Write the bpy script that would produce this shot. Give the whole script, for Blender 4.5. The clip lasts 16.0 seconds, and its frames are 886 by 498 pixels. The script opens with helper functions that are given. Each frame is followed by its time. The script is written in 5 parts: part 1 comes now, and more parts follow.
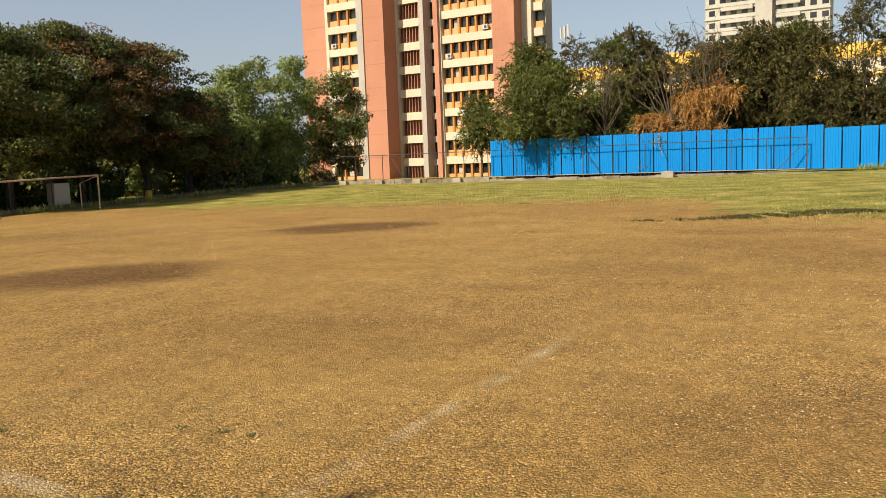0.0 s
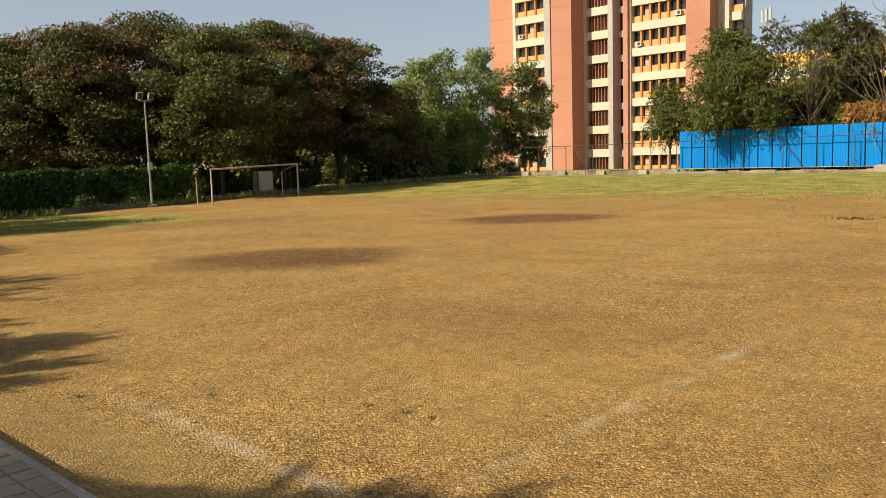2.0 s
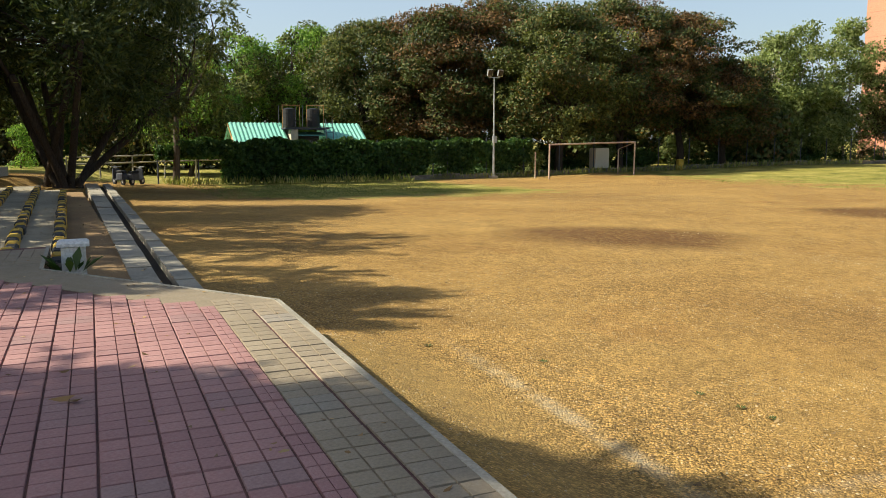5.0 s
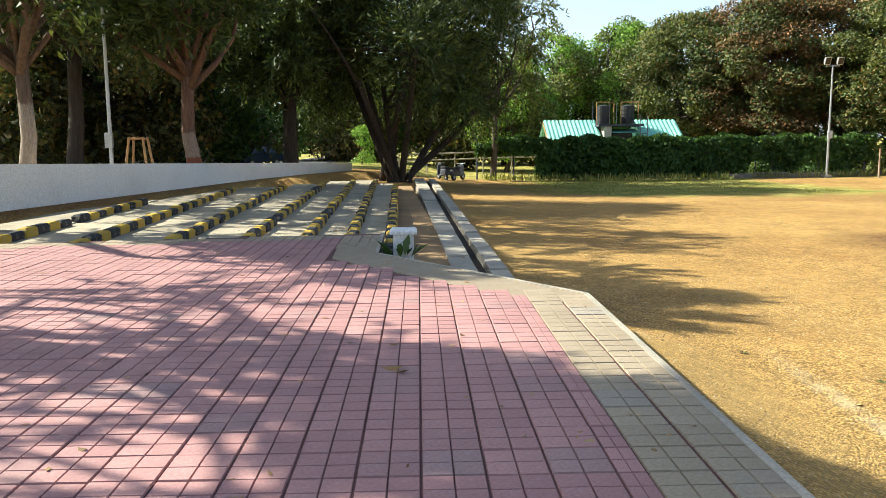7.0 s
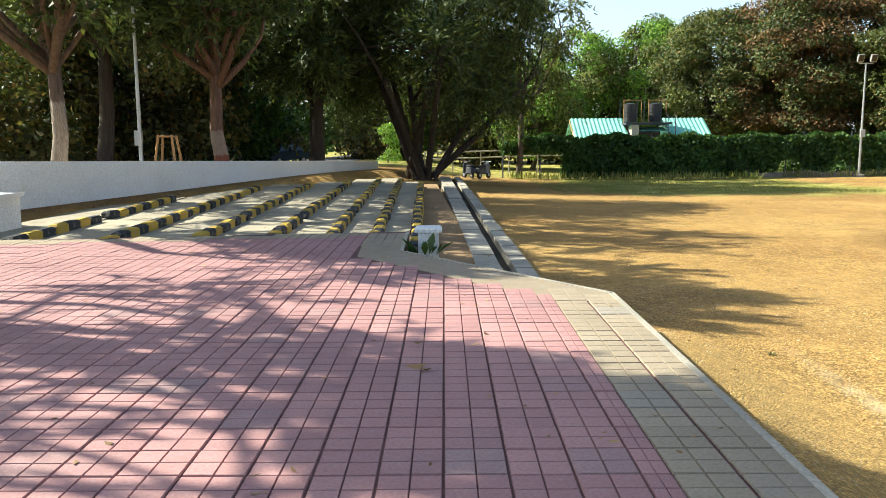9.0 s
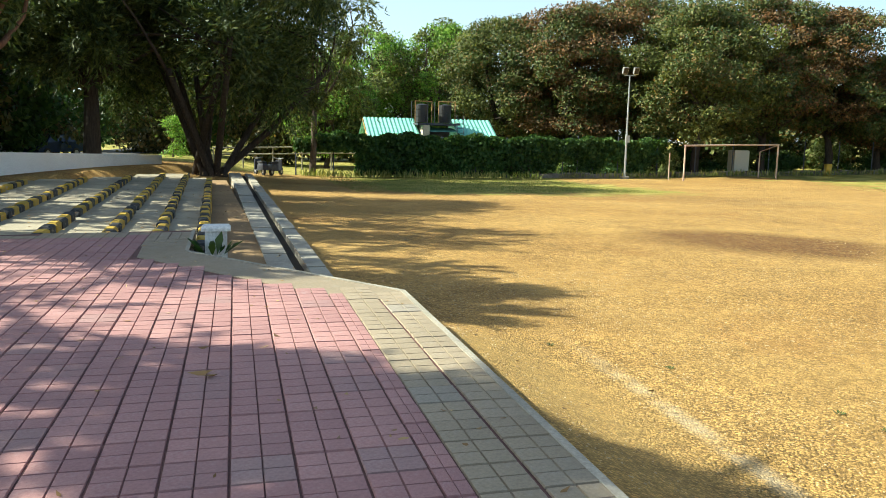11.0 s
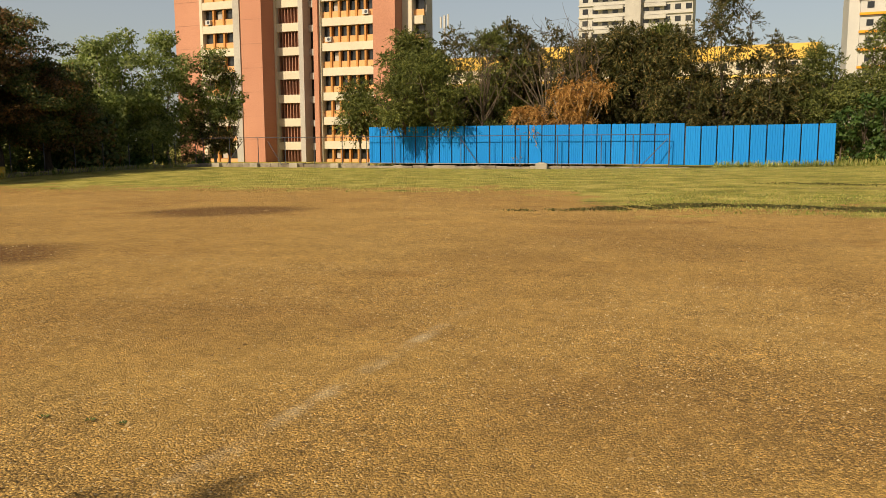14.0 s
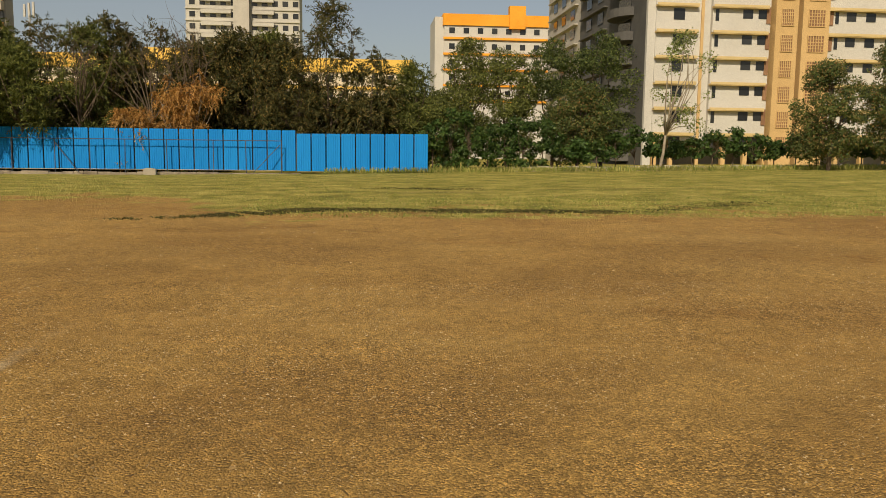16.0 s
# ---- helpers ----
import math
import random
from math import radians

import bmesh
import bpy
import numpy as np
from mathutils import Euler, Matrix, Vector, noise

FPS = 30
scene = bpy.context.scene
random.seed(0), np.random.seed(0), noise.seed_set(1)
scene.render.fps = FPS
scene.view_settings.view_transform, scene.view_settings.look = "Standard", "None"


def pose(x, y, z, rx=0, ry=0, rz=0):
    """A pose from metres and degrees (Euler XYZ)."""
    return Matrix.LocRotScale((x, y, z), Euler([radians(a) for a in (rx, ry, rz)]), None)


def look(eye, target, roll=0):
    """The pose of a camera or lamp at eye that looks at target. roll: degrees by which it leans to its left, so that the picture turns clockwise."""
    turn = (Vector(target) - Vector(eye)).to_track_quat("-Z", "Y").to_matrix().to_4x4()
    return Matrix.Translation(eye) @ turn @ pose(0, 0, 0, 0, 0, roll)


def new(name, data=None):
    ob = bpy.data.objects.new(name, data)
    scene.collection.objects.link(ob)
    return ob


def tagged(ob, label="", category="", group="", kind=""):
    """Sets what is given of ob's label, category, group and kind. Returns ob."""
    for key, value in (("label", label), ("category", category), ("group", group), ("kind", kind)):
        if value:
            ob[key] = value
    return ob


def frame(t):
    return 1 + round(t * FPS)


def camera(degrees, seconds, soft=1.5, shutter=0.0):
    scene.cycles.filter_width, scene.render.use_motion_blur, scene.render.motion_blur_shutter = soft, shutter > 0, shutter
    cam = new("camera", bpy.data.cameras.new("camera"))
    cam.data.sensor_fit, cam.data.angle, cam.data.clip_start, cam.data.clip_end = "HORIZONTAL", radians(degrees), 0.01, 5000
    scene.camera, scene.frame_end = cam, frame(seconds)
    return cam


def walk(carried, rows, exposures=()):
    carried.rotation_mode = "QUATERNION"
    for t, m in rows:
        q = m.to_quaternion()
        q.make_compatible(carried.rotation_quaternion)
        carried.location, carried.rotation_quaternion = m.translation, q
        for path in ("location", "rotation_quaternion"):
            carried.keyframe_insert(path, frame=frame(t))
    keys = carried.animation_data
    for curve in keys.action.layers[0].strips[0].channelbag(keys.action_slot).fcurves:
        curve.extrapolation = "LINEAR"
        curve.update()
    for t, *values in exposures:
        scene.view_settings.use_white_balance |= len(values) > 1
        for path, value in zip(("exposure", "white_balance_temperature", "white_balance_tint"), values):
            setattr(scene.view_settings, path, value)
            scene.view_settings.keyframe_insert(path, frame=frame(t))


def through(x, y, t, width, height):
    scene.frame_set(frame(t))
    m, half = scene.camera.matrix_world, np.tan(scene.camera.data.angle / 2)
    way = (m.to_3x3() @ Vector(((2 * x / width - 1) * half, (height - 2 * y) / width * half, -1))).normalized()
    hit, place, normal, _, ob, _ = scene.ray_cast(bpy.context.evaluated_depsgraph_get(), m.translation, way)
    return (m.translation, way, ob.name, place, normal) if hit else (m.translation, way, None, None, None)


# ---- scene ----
cam = camera(58.0, 16.0, soft=0.65)
# seconds, place, yaw, pitch, roll
PATH = [
    (0, 0.023, 0.078, 2.153, 29.76, -6.30, 2.14),
    (0.5, 0.010, 0.071, 2.158, 34.93, -6.37, 2.13),
    (1, 0.015, 0.063, 2.161, 38.56, -6.38, 2.01),
    (1.5, 0.005, 0.061, 2.159, 41.18, -6.37, 1.96),
    (2, 0.010, 0.051, 2.161, 42.74, -6.51, 1.79),
    (2.5, 0.003, 0.055, 2.160, 43.47, -6.65, 1.67),
    (3, 0.006, 0.056, 2.161, 43.65, -6.74, 1.60),
    (3.5, 0.018, 0.053, 2.163, 43.71, -6.61, 1.57),
    (4, 0.040, 0.038, 2.160, 44.68, -6.59, 1.52),
    (4.5, 0.023, 0.002, 2.154, 54.16, -7.13, 0.47),
    (5, -0.043, -0.046, 2.147, 66.33, -7.73, -0.07),
    (5.2, -0.061, -0.063, 2.145, 70.47, -7.85, 0.07),
    (5.6, -0.051, -0.069, 2.140, 77.20, -7.85, 0.15),
    (6.1, -0.040, -0.075, 2.134, 83.20, -7.84, 0.22),
    (6.7, -0.028, -0.082, 2.127, 87.20, -7.84, 0.32),
    (7.1, -0.017, -0.088, 2.121, 88.50, -7.84, 0.40),
    (7.5, -0.010, -0.092, 2.117, 89.14, -7.84, 0.45),
    (8, -0.037, -0.082, 2.115, 89.57, -8.00, 0.75),
    (8.3, -0.035, -0.080, 2.117, 89.75, -7.99, 0.62),
    (9, -0.030, -0.078, 2.121, 90.10, -7.96, 0.32),
    (9.7, -0.026, -0.075, 2.126, 89.80, -7.93, 0.00),
    (10.1, -0.023, -0.073, 2.129, 88.90, -7.91, -0.16),
    (10.3, -0.022, -0.073, 2.130, 87.80, -7.91, -0.23),
    (10.5, -0.021, -0.072, 2.131, 84.90, -7.90, -0.32),
    (11, -0.060, -0.044, 2.130, 75.54, -8.02, -1.23),
    (11.5, -0.058, -0.020, 2.131, 64.48, -7.92, -1.87),
    (12, -0.097, -0.016, 2.129, 54.96, -7.63, -2.22),
    (12.5, -0.075, -0.036, 2.134, 47.39, -7.40, -1.74),
    (13, -0.061, -0.053, 2.143, 38.44, -7.23, -1.07),
    (13.5, -0.025, -0.037, 2.144, 30.34, -7.22, -0.02),
    (14, 0.011, -0.000, 2.152, 21.11, -7.42, 0.24),
    (14.5, 0.065, 0.008, 2.156, 12.89, -7.46, -0.13),
    (15, 0.086, 0.032, 2.149, 6.85, -7.25, 0.05),
    (15.5, 0.132, 0.045, 2.145, 1.61, -7.10, -0.10),
    (16, 0.181, 0.045, 2.143, -5.78, -6.89, -0.64),
]
EXPOSURES = [(0, -0.04, 6750, 10), (4.2, -0.04, 6800, 9), (5.0, 0.35, 6300, 4), (6.2, 1.05, 5950, 2), (10.4, 1.1, 5850, -2), (11.3, 0.8, 5900, -5), (12.0, 0.36, 6050, -4), (12.5, 0.1, 6550, 3), (13.5, -0.1, 7500, 9), (14.5, -0.38, 7600, 11), (16, -0.62, 7400, 10)]
walk(cam, [(t, pose(x, y, z, 90 + p, r, a)) for t, x, y, z, a, p, r in PATH], EXPOSURES)

# ---- daylight: low warm sun from behind the seats, hazy sky ----
SUN_AZ, SUN_EL = 200.0, 38.0
world = bpy.data.worlds.new("sky")
scene.world = world
world.use_nodes = True
wn, wl = world.node_tree.nodes, world.node_tree.links
sky = wn.new("ShaderNodeTexSky")
sky.sky_type, sky.sun_disc = "NISHITA", False
sky.sun_elevation, sky.sun_rotation = radians(SUN_EL), radians(SUN_AZ)
sky.air_density, sky.dust_density, sky.ozone_density = 1.0, 2.0, 1.2
haze = wn.new("ShaderNodeMix")  # a veil of dry-season haze over the clear sky
haze.data_type, haze.blend_type = "RGBA", "ADD"
haze.inputs[7].default_value = (2.3, 2.4, 2.65, 1)
up = wn.new("ShaderNodeSeparateXYZ")
wl.new(wn.new("ShaderNodeTexCoord").outputs["Generated"], up.inputs[0])
thin = wn.new("ShaderNodeMapRange")  # haze thins out with height above the horizon
thin.interpolation_type = "SMOOTHSTEP"
for socket, value in zip(thin.inputs[1:5], (0.12, 0.75, 1.0, 0.12)):
    socket.default_value = value
wl.new(up.outputs[2], thin.inputs[0])
wl.new(thin.outputs[0], haze.inputs[0])
wl.new(sky.outputs[0], haze.inputs[6])
wl.new(haze.outputs[2], wn["Background"].inputs[0])
wn["Background"].inputs[1].default_value = 0.085
sun = new("sun", bpy.data.lights.new("sun", "SUN"))
sun.data.energy, sun.data.angle, sun.data.color = 6.2, radians(0.5), (1.0, 0.90, 0.73)
to_sun = Vector((math.sin(radians(SUN_AZ)) * math.cos(radians(SUN_EL)), math.cos(radians(SUN_AZ)) * math.cos(radians(SUN_EL)), math.sin(radians(SUN_EL))))
sun.matrix_world = look(to_sun * 50, (0, 0, 0))


# ---- materials ----
class Nodes:
    """A small wrapper to chain shader nodes."""

    def __init__(self, name):
        self.m = bpy.data.materials.new(name)
        self.m.use_nodes = True
        self.t = self.m.node_tree
        self.b = self.t.nodes["Principled BSDF"]
        self.co = self.t.nodes.new("ShaderNodeTexCoord").outputs["Object"]

    def link(self, a, b):
        self.t.links.new(a, b)

    def put(self, sock, v):
        if isinstance(v, bpy.types.NodeSocket):
            self.link(v, sock)
        elif isinstance(v, tuple) and len(v) == 3 and sock.type == "RGBA":
            sock.default_value = (*v, 1)
        else:
            sock.default_value = v

    def math(self, op, a, b=0.0, c=0.0, clamp=False):
        n = self.t.nodes.new("ShaderNodeMath")
        n.operation, n.use_clamp = op, clamp
        for s, v in zip(n.inputs, (a, b, c)):
            self.put(s, v)
        return n.outputs[0]

    def noise(self, scale, detail=4.0, rough=0.55, co=None, out=0):
        n = self.t.nodes.new("ShaderNodeTexNoise")
        self.link(co or self.co, n.inputs["Vector"])
        n.inputs["Scale"].default_value, n.inputs["Detail"].default_value, n.inputs["Roughness"].default_value = scale, detail, rough
        return n.outputs[out]

    def cells(self, scale, out="Distance", co=None):
        n = self.t.nodes.new("ShaderNodeTexVoronoi")
        self.link(co or self.co, n.inputs["Vector"])
        n.inputs["Scale"].default_value = scale
        return n.outputs[out]

    def ramp(self, f, *stops):
        n = self.t.nodes.new("ShaderNodeValToRGB")
        self.put(n.inputs[0], f)
        e = n.color_ramp.elements
        while len(e) < len(stops):
            e.new(0.5)
        for k, (p, c) in zip(e, stops):
            k.position, k.color = p, (*c, 1) if isinstance(c, tuple) else (c, c, c, 1)
        return n.outputs[0]

    def mix(self, f, a, b, mode="MIX"):
        n = self.t.nodes.new("ShaderNodeMix")
        n.data_type, n.blend_type = "RGBA", mode
        self.put(n.inputs[0], f)
        self.put(n.inputs[6], a)
        self.put(n.inputs[7], b)
        return n.outputs[2]

    def step(self, v, lo, hi):
        n = self.t.nodes.new("ShaderNodeMapRange")
        n.interpolation_type = "SMOOTHSTEP"
        for s, x in zip(n.inputs, (v, lo, hi, 0.0, 1.0)):
            self.put(s, x)
        return n.outputs[0]

    def xyz(self):
        n = self.t.nodes.new("ShaderNodeSeparateXYZ")
        self.link(self.co, n.inputs[0])
        return n.outputs

    def attr(self, name):
        n = self.t.nodes.new("ShaderNodeAttribute")
        n.attribute_name = name
        return n.outputs["Fac"]

    def island(self):
        return self.t.nodes.new("ShaderNodeNewGeometry").outputs["Random Per Island"]

    def own(self):
        return self.t.nodes.new("ShaderNodeObjectInfo").outputs["Random"]

    def bump(self, h, strength, dist):
        n = self.t.nodes.new("ShaderNodeBump")
        n.inputs["Strength"].default_value, n.inputs["Distance"].default_value = strength, dist
        self.put(n.inputs["Height"], h)
        self.link(n.outputs[0], self.b.inputs["Normal"])

    def done(self, colour, rough=0.8, metal=0.0):
        self.put(self.b.inputs["Base Color"], colour)
        self.put(self.b.inputs["Roughness"], rough)
        self.b.inputs["Metallic"].default_value = metal
        self.b.inputs["Specular IOR Level"].default_value = 0.3
        return self.m


def plain(name, a, b, scale=3.0, grain=40.0, rough=0.8, bump=0.2, dist=0.01, metal=0.0, stain=0.25, dark=None):
    """A painted or mineral surface: two tones in large blotches, fine grain, streaks of dirt, light relief."""
    n = Nodes(name)
    big = n.ramp(n.noise(scale * 0.35, 5), (0.35, a), (0.65, b))
    fine = n.ramp(n.noise(grain, 3), (0.3, 0.8), (0.7, 1.15))
    col = n.mix(1.0, big, fine, "MULTIPLY")
    dirt = n.ramp(n.noise(scale, 6, 0.7), (0.5, 0.0), (0.72, stain))
    col = n.mix(dirt, col, dark or tuple(0.45 * x for x in a))
    n.bump(n.noise(grain * 0.6, 4), bump, dist)
    return n.done(col, rough, metal)


def leaf_mat(name, stops, through=0.35, rough=0.6):
    n = Nodes(name)
    r = n.island()
    col = n.ramp(r, *stops)
    big = n.ramp(n.noise(0.35, 3), (0.35, 0.7), (0.7, 1.2))
    col = n.mix(1.0, col, big, "MULTIPLY")
    n.done(col, rough)
    tr = n.t.nodes.new("ShaderNodeBsdfTranslucent")
    n.link(n.mix(1.0, col, (1.1, 1.15, 0.6), "MULTIPLY"), tr.inputs[0])
    mx = n.t.nodes.new("ShaderNodeMixShader")
    mx.inputs[0].default_value = through
    n.link(n.b.outputs[0], mx.inputs[1])
    n.link(tr.outputs[0], mx.inputs[2])
    n.link(mx.outputs[0], n.t.nodes["Material Output"].inputs[0])
    return n.m


def ground_mat():
    n = Nodes("field_earth")
    x, y, _ = n.xyz()
    coarse, mid, fine = n.noise(0.16, 5, 0.6), n.noise(1.1, 6, 0.65), n.noise(28, 4, 0.7)
    soil = n.ramp(coarse, (0.32, (0.43, 0.245, 0.068)), (0.52, (0.51, 0.305, 0.088)), (0.7, (0.56, 0.35, 0.11)))
    soil = n.mix(1.0, soil, n.ramp(mid, (0.3, 0.82), (0.7, 1.12)), "MULTIPLY")
    soil = n.mix(1.0, soil, n.ramp(fine, (0.28, 0.68), (0.55, 1.0), (0.75, 1.22)), "MULTIPLY")
    speck = n.ramp(n.noise(13, 5, 0.8), (0.3, 1.0), (0.5, 0.95), (0.64, 0.25))
    damp_shade = n.math("MULTIPLY", n.math("MULTIPLY", n.attr("damp_shade"), n.ramp(n.noise(2.2, 5, 0.7), (0.25, 0.6), (0.6, 1.0))), speck)
    soil = n.mix(damp_shade, soil, n.mix(0.5, n.mix(1.0, soil, (0.36, 0.28, 0.21), "MULTIPLY"), (0.15, 0.070, 0.022)))
    soil = n.mix(1.0, soil, n.ramp(n.noise(5.0, 7, 0.8), (0.36, 0.72), (0.52, 1.0), (0.66, 1.2)), "MULTIPLY")
    grit = n.cells(38.0)
    pick = n.math("GREATER_THAN", n.cells(38.0, "Color"), 0.72)
    light = n.math("MULTIPLY", n.step(grit, 0.34, 0.2), pick)
    soil = n.mix(n.math("MULTIPLY", light, 0.75), soil, (0.66, 0.50, 0.27))
    gravel = n.ramp(n.noise(0.22, 5, 0.65), (0.38, 0.15), (0.60, 0.95))
    soil = n.mix(n.math("MULTIPLY", n.step(n.noise(0.3, 5, 0.7), 0.54, 0.68), 0.4), soil, n.mix(1.0, soil, (0.66, 0.52, 0.44), "MULTIPLY"))
    chips = n.cells(52.0, "Color")
    soil = n.mix(gravel, soil, n.mix(1.0, soil, n.ramp(chips, (0.2, 0.45), (0.5, 0.95), (0.8, 1.7)), "MULTIPLY"))
    pits = n.math("MULTIPLY", n.step(n.cells(52.0), 0.40, 0.62), gravel)
    soil = n.mix(n.math("MULTIPLY", pits, 0.4), soil, (0.12, 0.062, 0.02))
    clods = n.step(n.noise(9, 5, 0.75), 0.56, 0.66)
    soil = n.mix(n.math("MULTIPLY", clods, 0.5), soil, (0.17, 0.10, 0.035))
    dust = n.math("MULTIPLY", n.attr("dust"), 0.35)
    soil = n.mix(dust, soil, (0.54, 0.36, 0.12))
    # worn chalk lines of the pitch: a touchline along x and a goal line along y
    ragged = n.noise(1.6, 6, 0.75)
    l1 = n.math("SUBTRACT", 1.0, n.step(n.math("ABSOLUTE", n.math("SUBTRACT", y, n.math("MULTIPLY_ADD", x, -0.03, 3.13))), 0.02, 0.15))
    l1 = n.math("MULTIPLY", l1, n.math("MULTIPLY", n.step(x, -8.5, -5.8), n.step(x, -3.2, -3.7)))
    l2 = n.math("SUBTRACT", 1.0, n.step(n.math("ABSOLUTE", n.math("ADD", x, 3.38)), 0.03, 0.15))
    l2 = n.math("MULTIPLY", l2, n.math("MULTIPLY", n.step(y, 3.2, 4.0), n.step(y, 13.0, 6.0)))
    worn2 = n.ramp(n.noise(0.9, 4, 0.6), (0.48, 0.04), (0.68, 0.6))
    chalk = n.math("MAXIMUM", n.math("MULTIPLY", l1, n.ramp(ragged, (0.40, 0.05), (0.66, 0.6))), n.math("MULTIPLY", l2, worn2))
    soil = n.mix(chalk, soil, (0.74, 0.62, 0.43))
    green = n.ramp(n.noise(0.5, 6, 0.7), (0.3, (0.13, 0.14, 0.024)), (0.47, (0.31, 0.28, 0.052)), (0.66, (0.56, 0.45, 0.13)))
    green = n.mix(1.0, green, n.ramp(n.noise(9, 6, 0.8), (0.3, 0.42), (0.5, 0.95), (0.68, 1.4)), "MULTIPLY")
    edge = n.math("ADD", n.attr("grass"), n.math("MULTIPLY", n.math("SUBTRACT", n.noise(0.55, 8, 0.78), 0.5), 1.7))
    cover = n.step(edge, 0.40, 0.60)
    col = n.mix(cover, soil, green)
    col = n.mix(n.math("MULTIPLY", n.math("MULTIPLY", damp_shade, cover), 0.75), col, (0.08, 0.06, 0.018))
    n.bump(n.math("SUBTRACT", n.math("ADD", n.noise(34, 5, 0.75), n.math("MULTIPLY", n.noise(1.5, 4), 1.2)), n.math("MULTIPLY", n.cells(52.0), 0.7)), 0.75, 0.05)
    return n.done(col, 0.95)


def road_mat():
    return plain("asphalt", (0.05, 0.05, 0.055), (0.08, 0.078, 0.075), 0.6, 60, 0.85, 0.3)


def corrugated_blue():
    n = Nodes("blue_painted_sheet")
    col = n.ramp(n.own(), (0.0, (0.003, 0.19, 0.55)), (1.0, (0.005, 0.225, 0.62)))
    dirt = n.ramp(n.noise(0.8, 6, 0.7), (0.5, 0.0), (0.75, 0.25))
    col = n.mix(dirt, col, (0.02, 0.17, 0.40))
    n.done(col, n.ramp(n.noise(2, 4), (0.3, 0.45), (0.7, 0.65)), 0.0)
    n.b.inputs["Specular IOR Level"].default_value = 0.06
    return n.m


def tile_mat(name, a, b, c):
    n = Nodes(name)
    col = n.ramp(n.own(), (0.0, a), (0.55, b), (0.9, a), (1.0, c))
    col = n.mix(1.0, col, n.ramp(n.noise(0.5, 5, 0.6), (0.3, 0.82), (0.7, 1.12)), "MULTIPLY")
    col = n.mix(1.0, col, n.ramp(n.noise(45, 4, 0.7), (0.3, 0.8), (0.7, 1.14)), "MULTIPLY")
    scuff = n.ramp(n.noise(5.5, 7, 0.75), (0.54, 0.0), (0.72, 0.55))
    col = n.mix(scuff, col, tuple(0.5 * v + 0.2 for v in a))
    n.bump(n.noise(60, 4), 0.25, 0.004)
    return n.done(col, n.ramp(n.noise(6, 4), (0.3, 0.6), (0.7, 0.85)))


def worn_paint(name, c, under=(0.32, 0.29, 0.25)):
    n = Nodes(name)
    col = n.mix(n.ramp(n.noise(7, 6, 0.75), (0.56, 0.0), (0.66, 0.8)), c, under)
    col = n.mix(1.0, col, n.ramp(n.noise(1.2, 4), (0.3, 0.75), (0.7, 1.15)), "MULTIPLY")
    n.bump(n.noise(30, 4), 0.3, 0.01)
    return n.done(col, 0.7)


def bark_mat(name, a, b):
    n = Nodes(name)
    mp = n.t.nodes.new("ShaderNodeMapping")
    n.link(n.co, mp.inputs[0])
    mp.inputs["Scale"].default_value = (6, 6, 0.9)
    v = n.noise(2.2, 6, 0.7, mp.outputs[0])
    col = n.ramp(v, (0.3, a), (0.7, b))
    n.bump(v, 0.8, 0.05)
    return n.done(col, 0.9)


def painted_trunk(name, a, b, bands):
    """Bark with lime-wash and red-oxide bands near the foot."""
    n = Nodes(name)
    mp = n.t.nodes.new("ShaderNodeMapping")
    n.link(n.co, mp.inputs[0])
    mp.inputs["Scale"].default_value = (6, 6, 0.9)
    v = n.noise(2.2, 6, 0.7, mp.outputs[0])
    col = n.ramp(v, (0.3, a), (0.7, b))
    z = n.math("ADD", n.xyz()[2], n.math("MULTIPLY", n.math("SUBTRACT", n.noise(5, 4), 0.5), 0.25))
    for lo, hi, c in bands:
        f = n.math("MULTIPLY", n.step(z, lo - 0.04, lo + 0.04), n.step(z, hi + 0.04, hi - 0.04))
        f = n.math("MULTIPLY", f, n.ramp(n.noise(9, 5, 0.7, mp.outputs[0]), (0.35, 0.2), (0.6, 0.85)))
        col = n.mix(f, col, c)
    n.bump(v, 0.8, 0.05)
    return n.done(col, 0.9)


def glass_mat():
    n = Nodes("dark_window_glass")
    n.done(n.ramp(n.own(), (0.0, (0.012, 0.014, 0.016)), (1.0, (0.035, 0.036, 0.036))), 0.12)
    n.b.inputs["Specular IOR Level"].default_value = 0.5
    return n.m


M_GROUND = ground_mat()
M_ROAD = road_mat()
M_BLUE = corrugated_blue()
M_PINK_TILE = tile_mat("pink_cement_tile", (0.345, 0.182, 0.172), (0.415, 0.225, 0.207), (0.33, 0.21, 0.195))
M_BUFF_TILE = tile_mat("buff_cement_tile", (0.29, 0.23, 0.155), (0.34, 0.27, 0.185), (0.31, 0.265, 0.21))
M_JOINT = plain("tile_bedding", (0.10, 0.045, 0.04), (0.17, 0.085, 0.07), 2, 50)
M_CONC = plain("weathered_concrete", (0.30, 0.27, 0.22), (0.42, 0.37, 0.29), 1.5, 45, 0.9, 0.4, 0.01, stain=0.55)
M_PAVE = plain("terrace_paving", (0.30, 0.26, 0.19), (0.40, 0.34, 0.24), 1.1, 35, 0.9, 0.5, 0.015, stain=0.6, dark=(0.10, 0.08, 0.05))
M_SOIL = plain("loose_soil", (0.22, 0.14, 0.07), (0.33, 0.21, 0.10), 1.0, 30, 0.95, 0.6, 0.02)
M_MUCK = plain("drain_muck", (0.03, 0.024, 0.018), (0.06, 0.045, 0.03), 2.0, 30, 0.9, 0.5, 0.02)
M_BLACK = worn_paint("black_kerb_paint", (0.03, 0.03, 0.032))
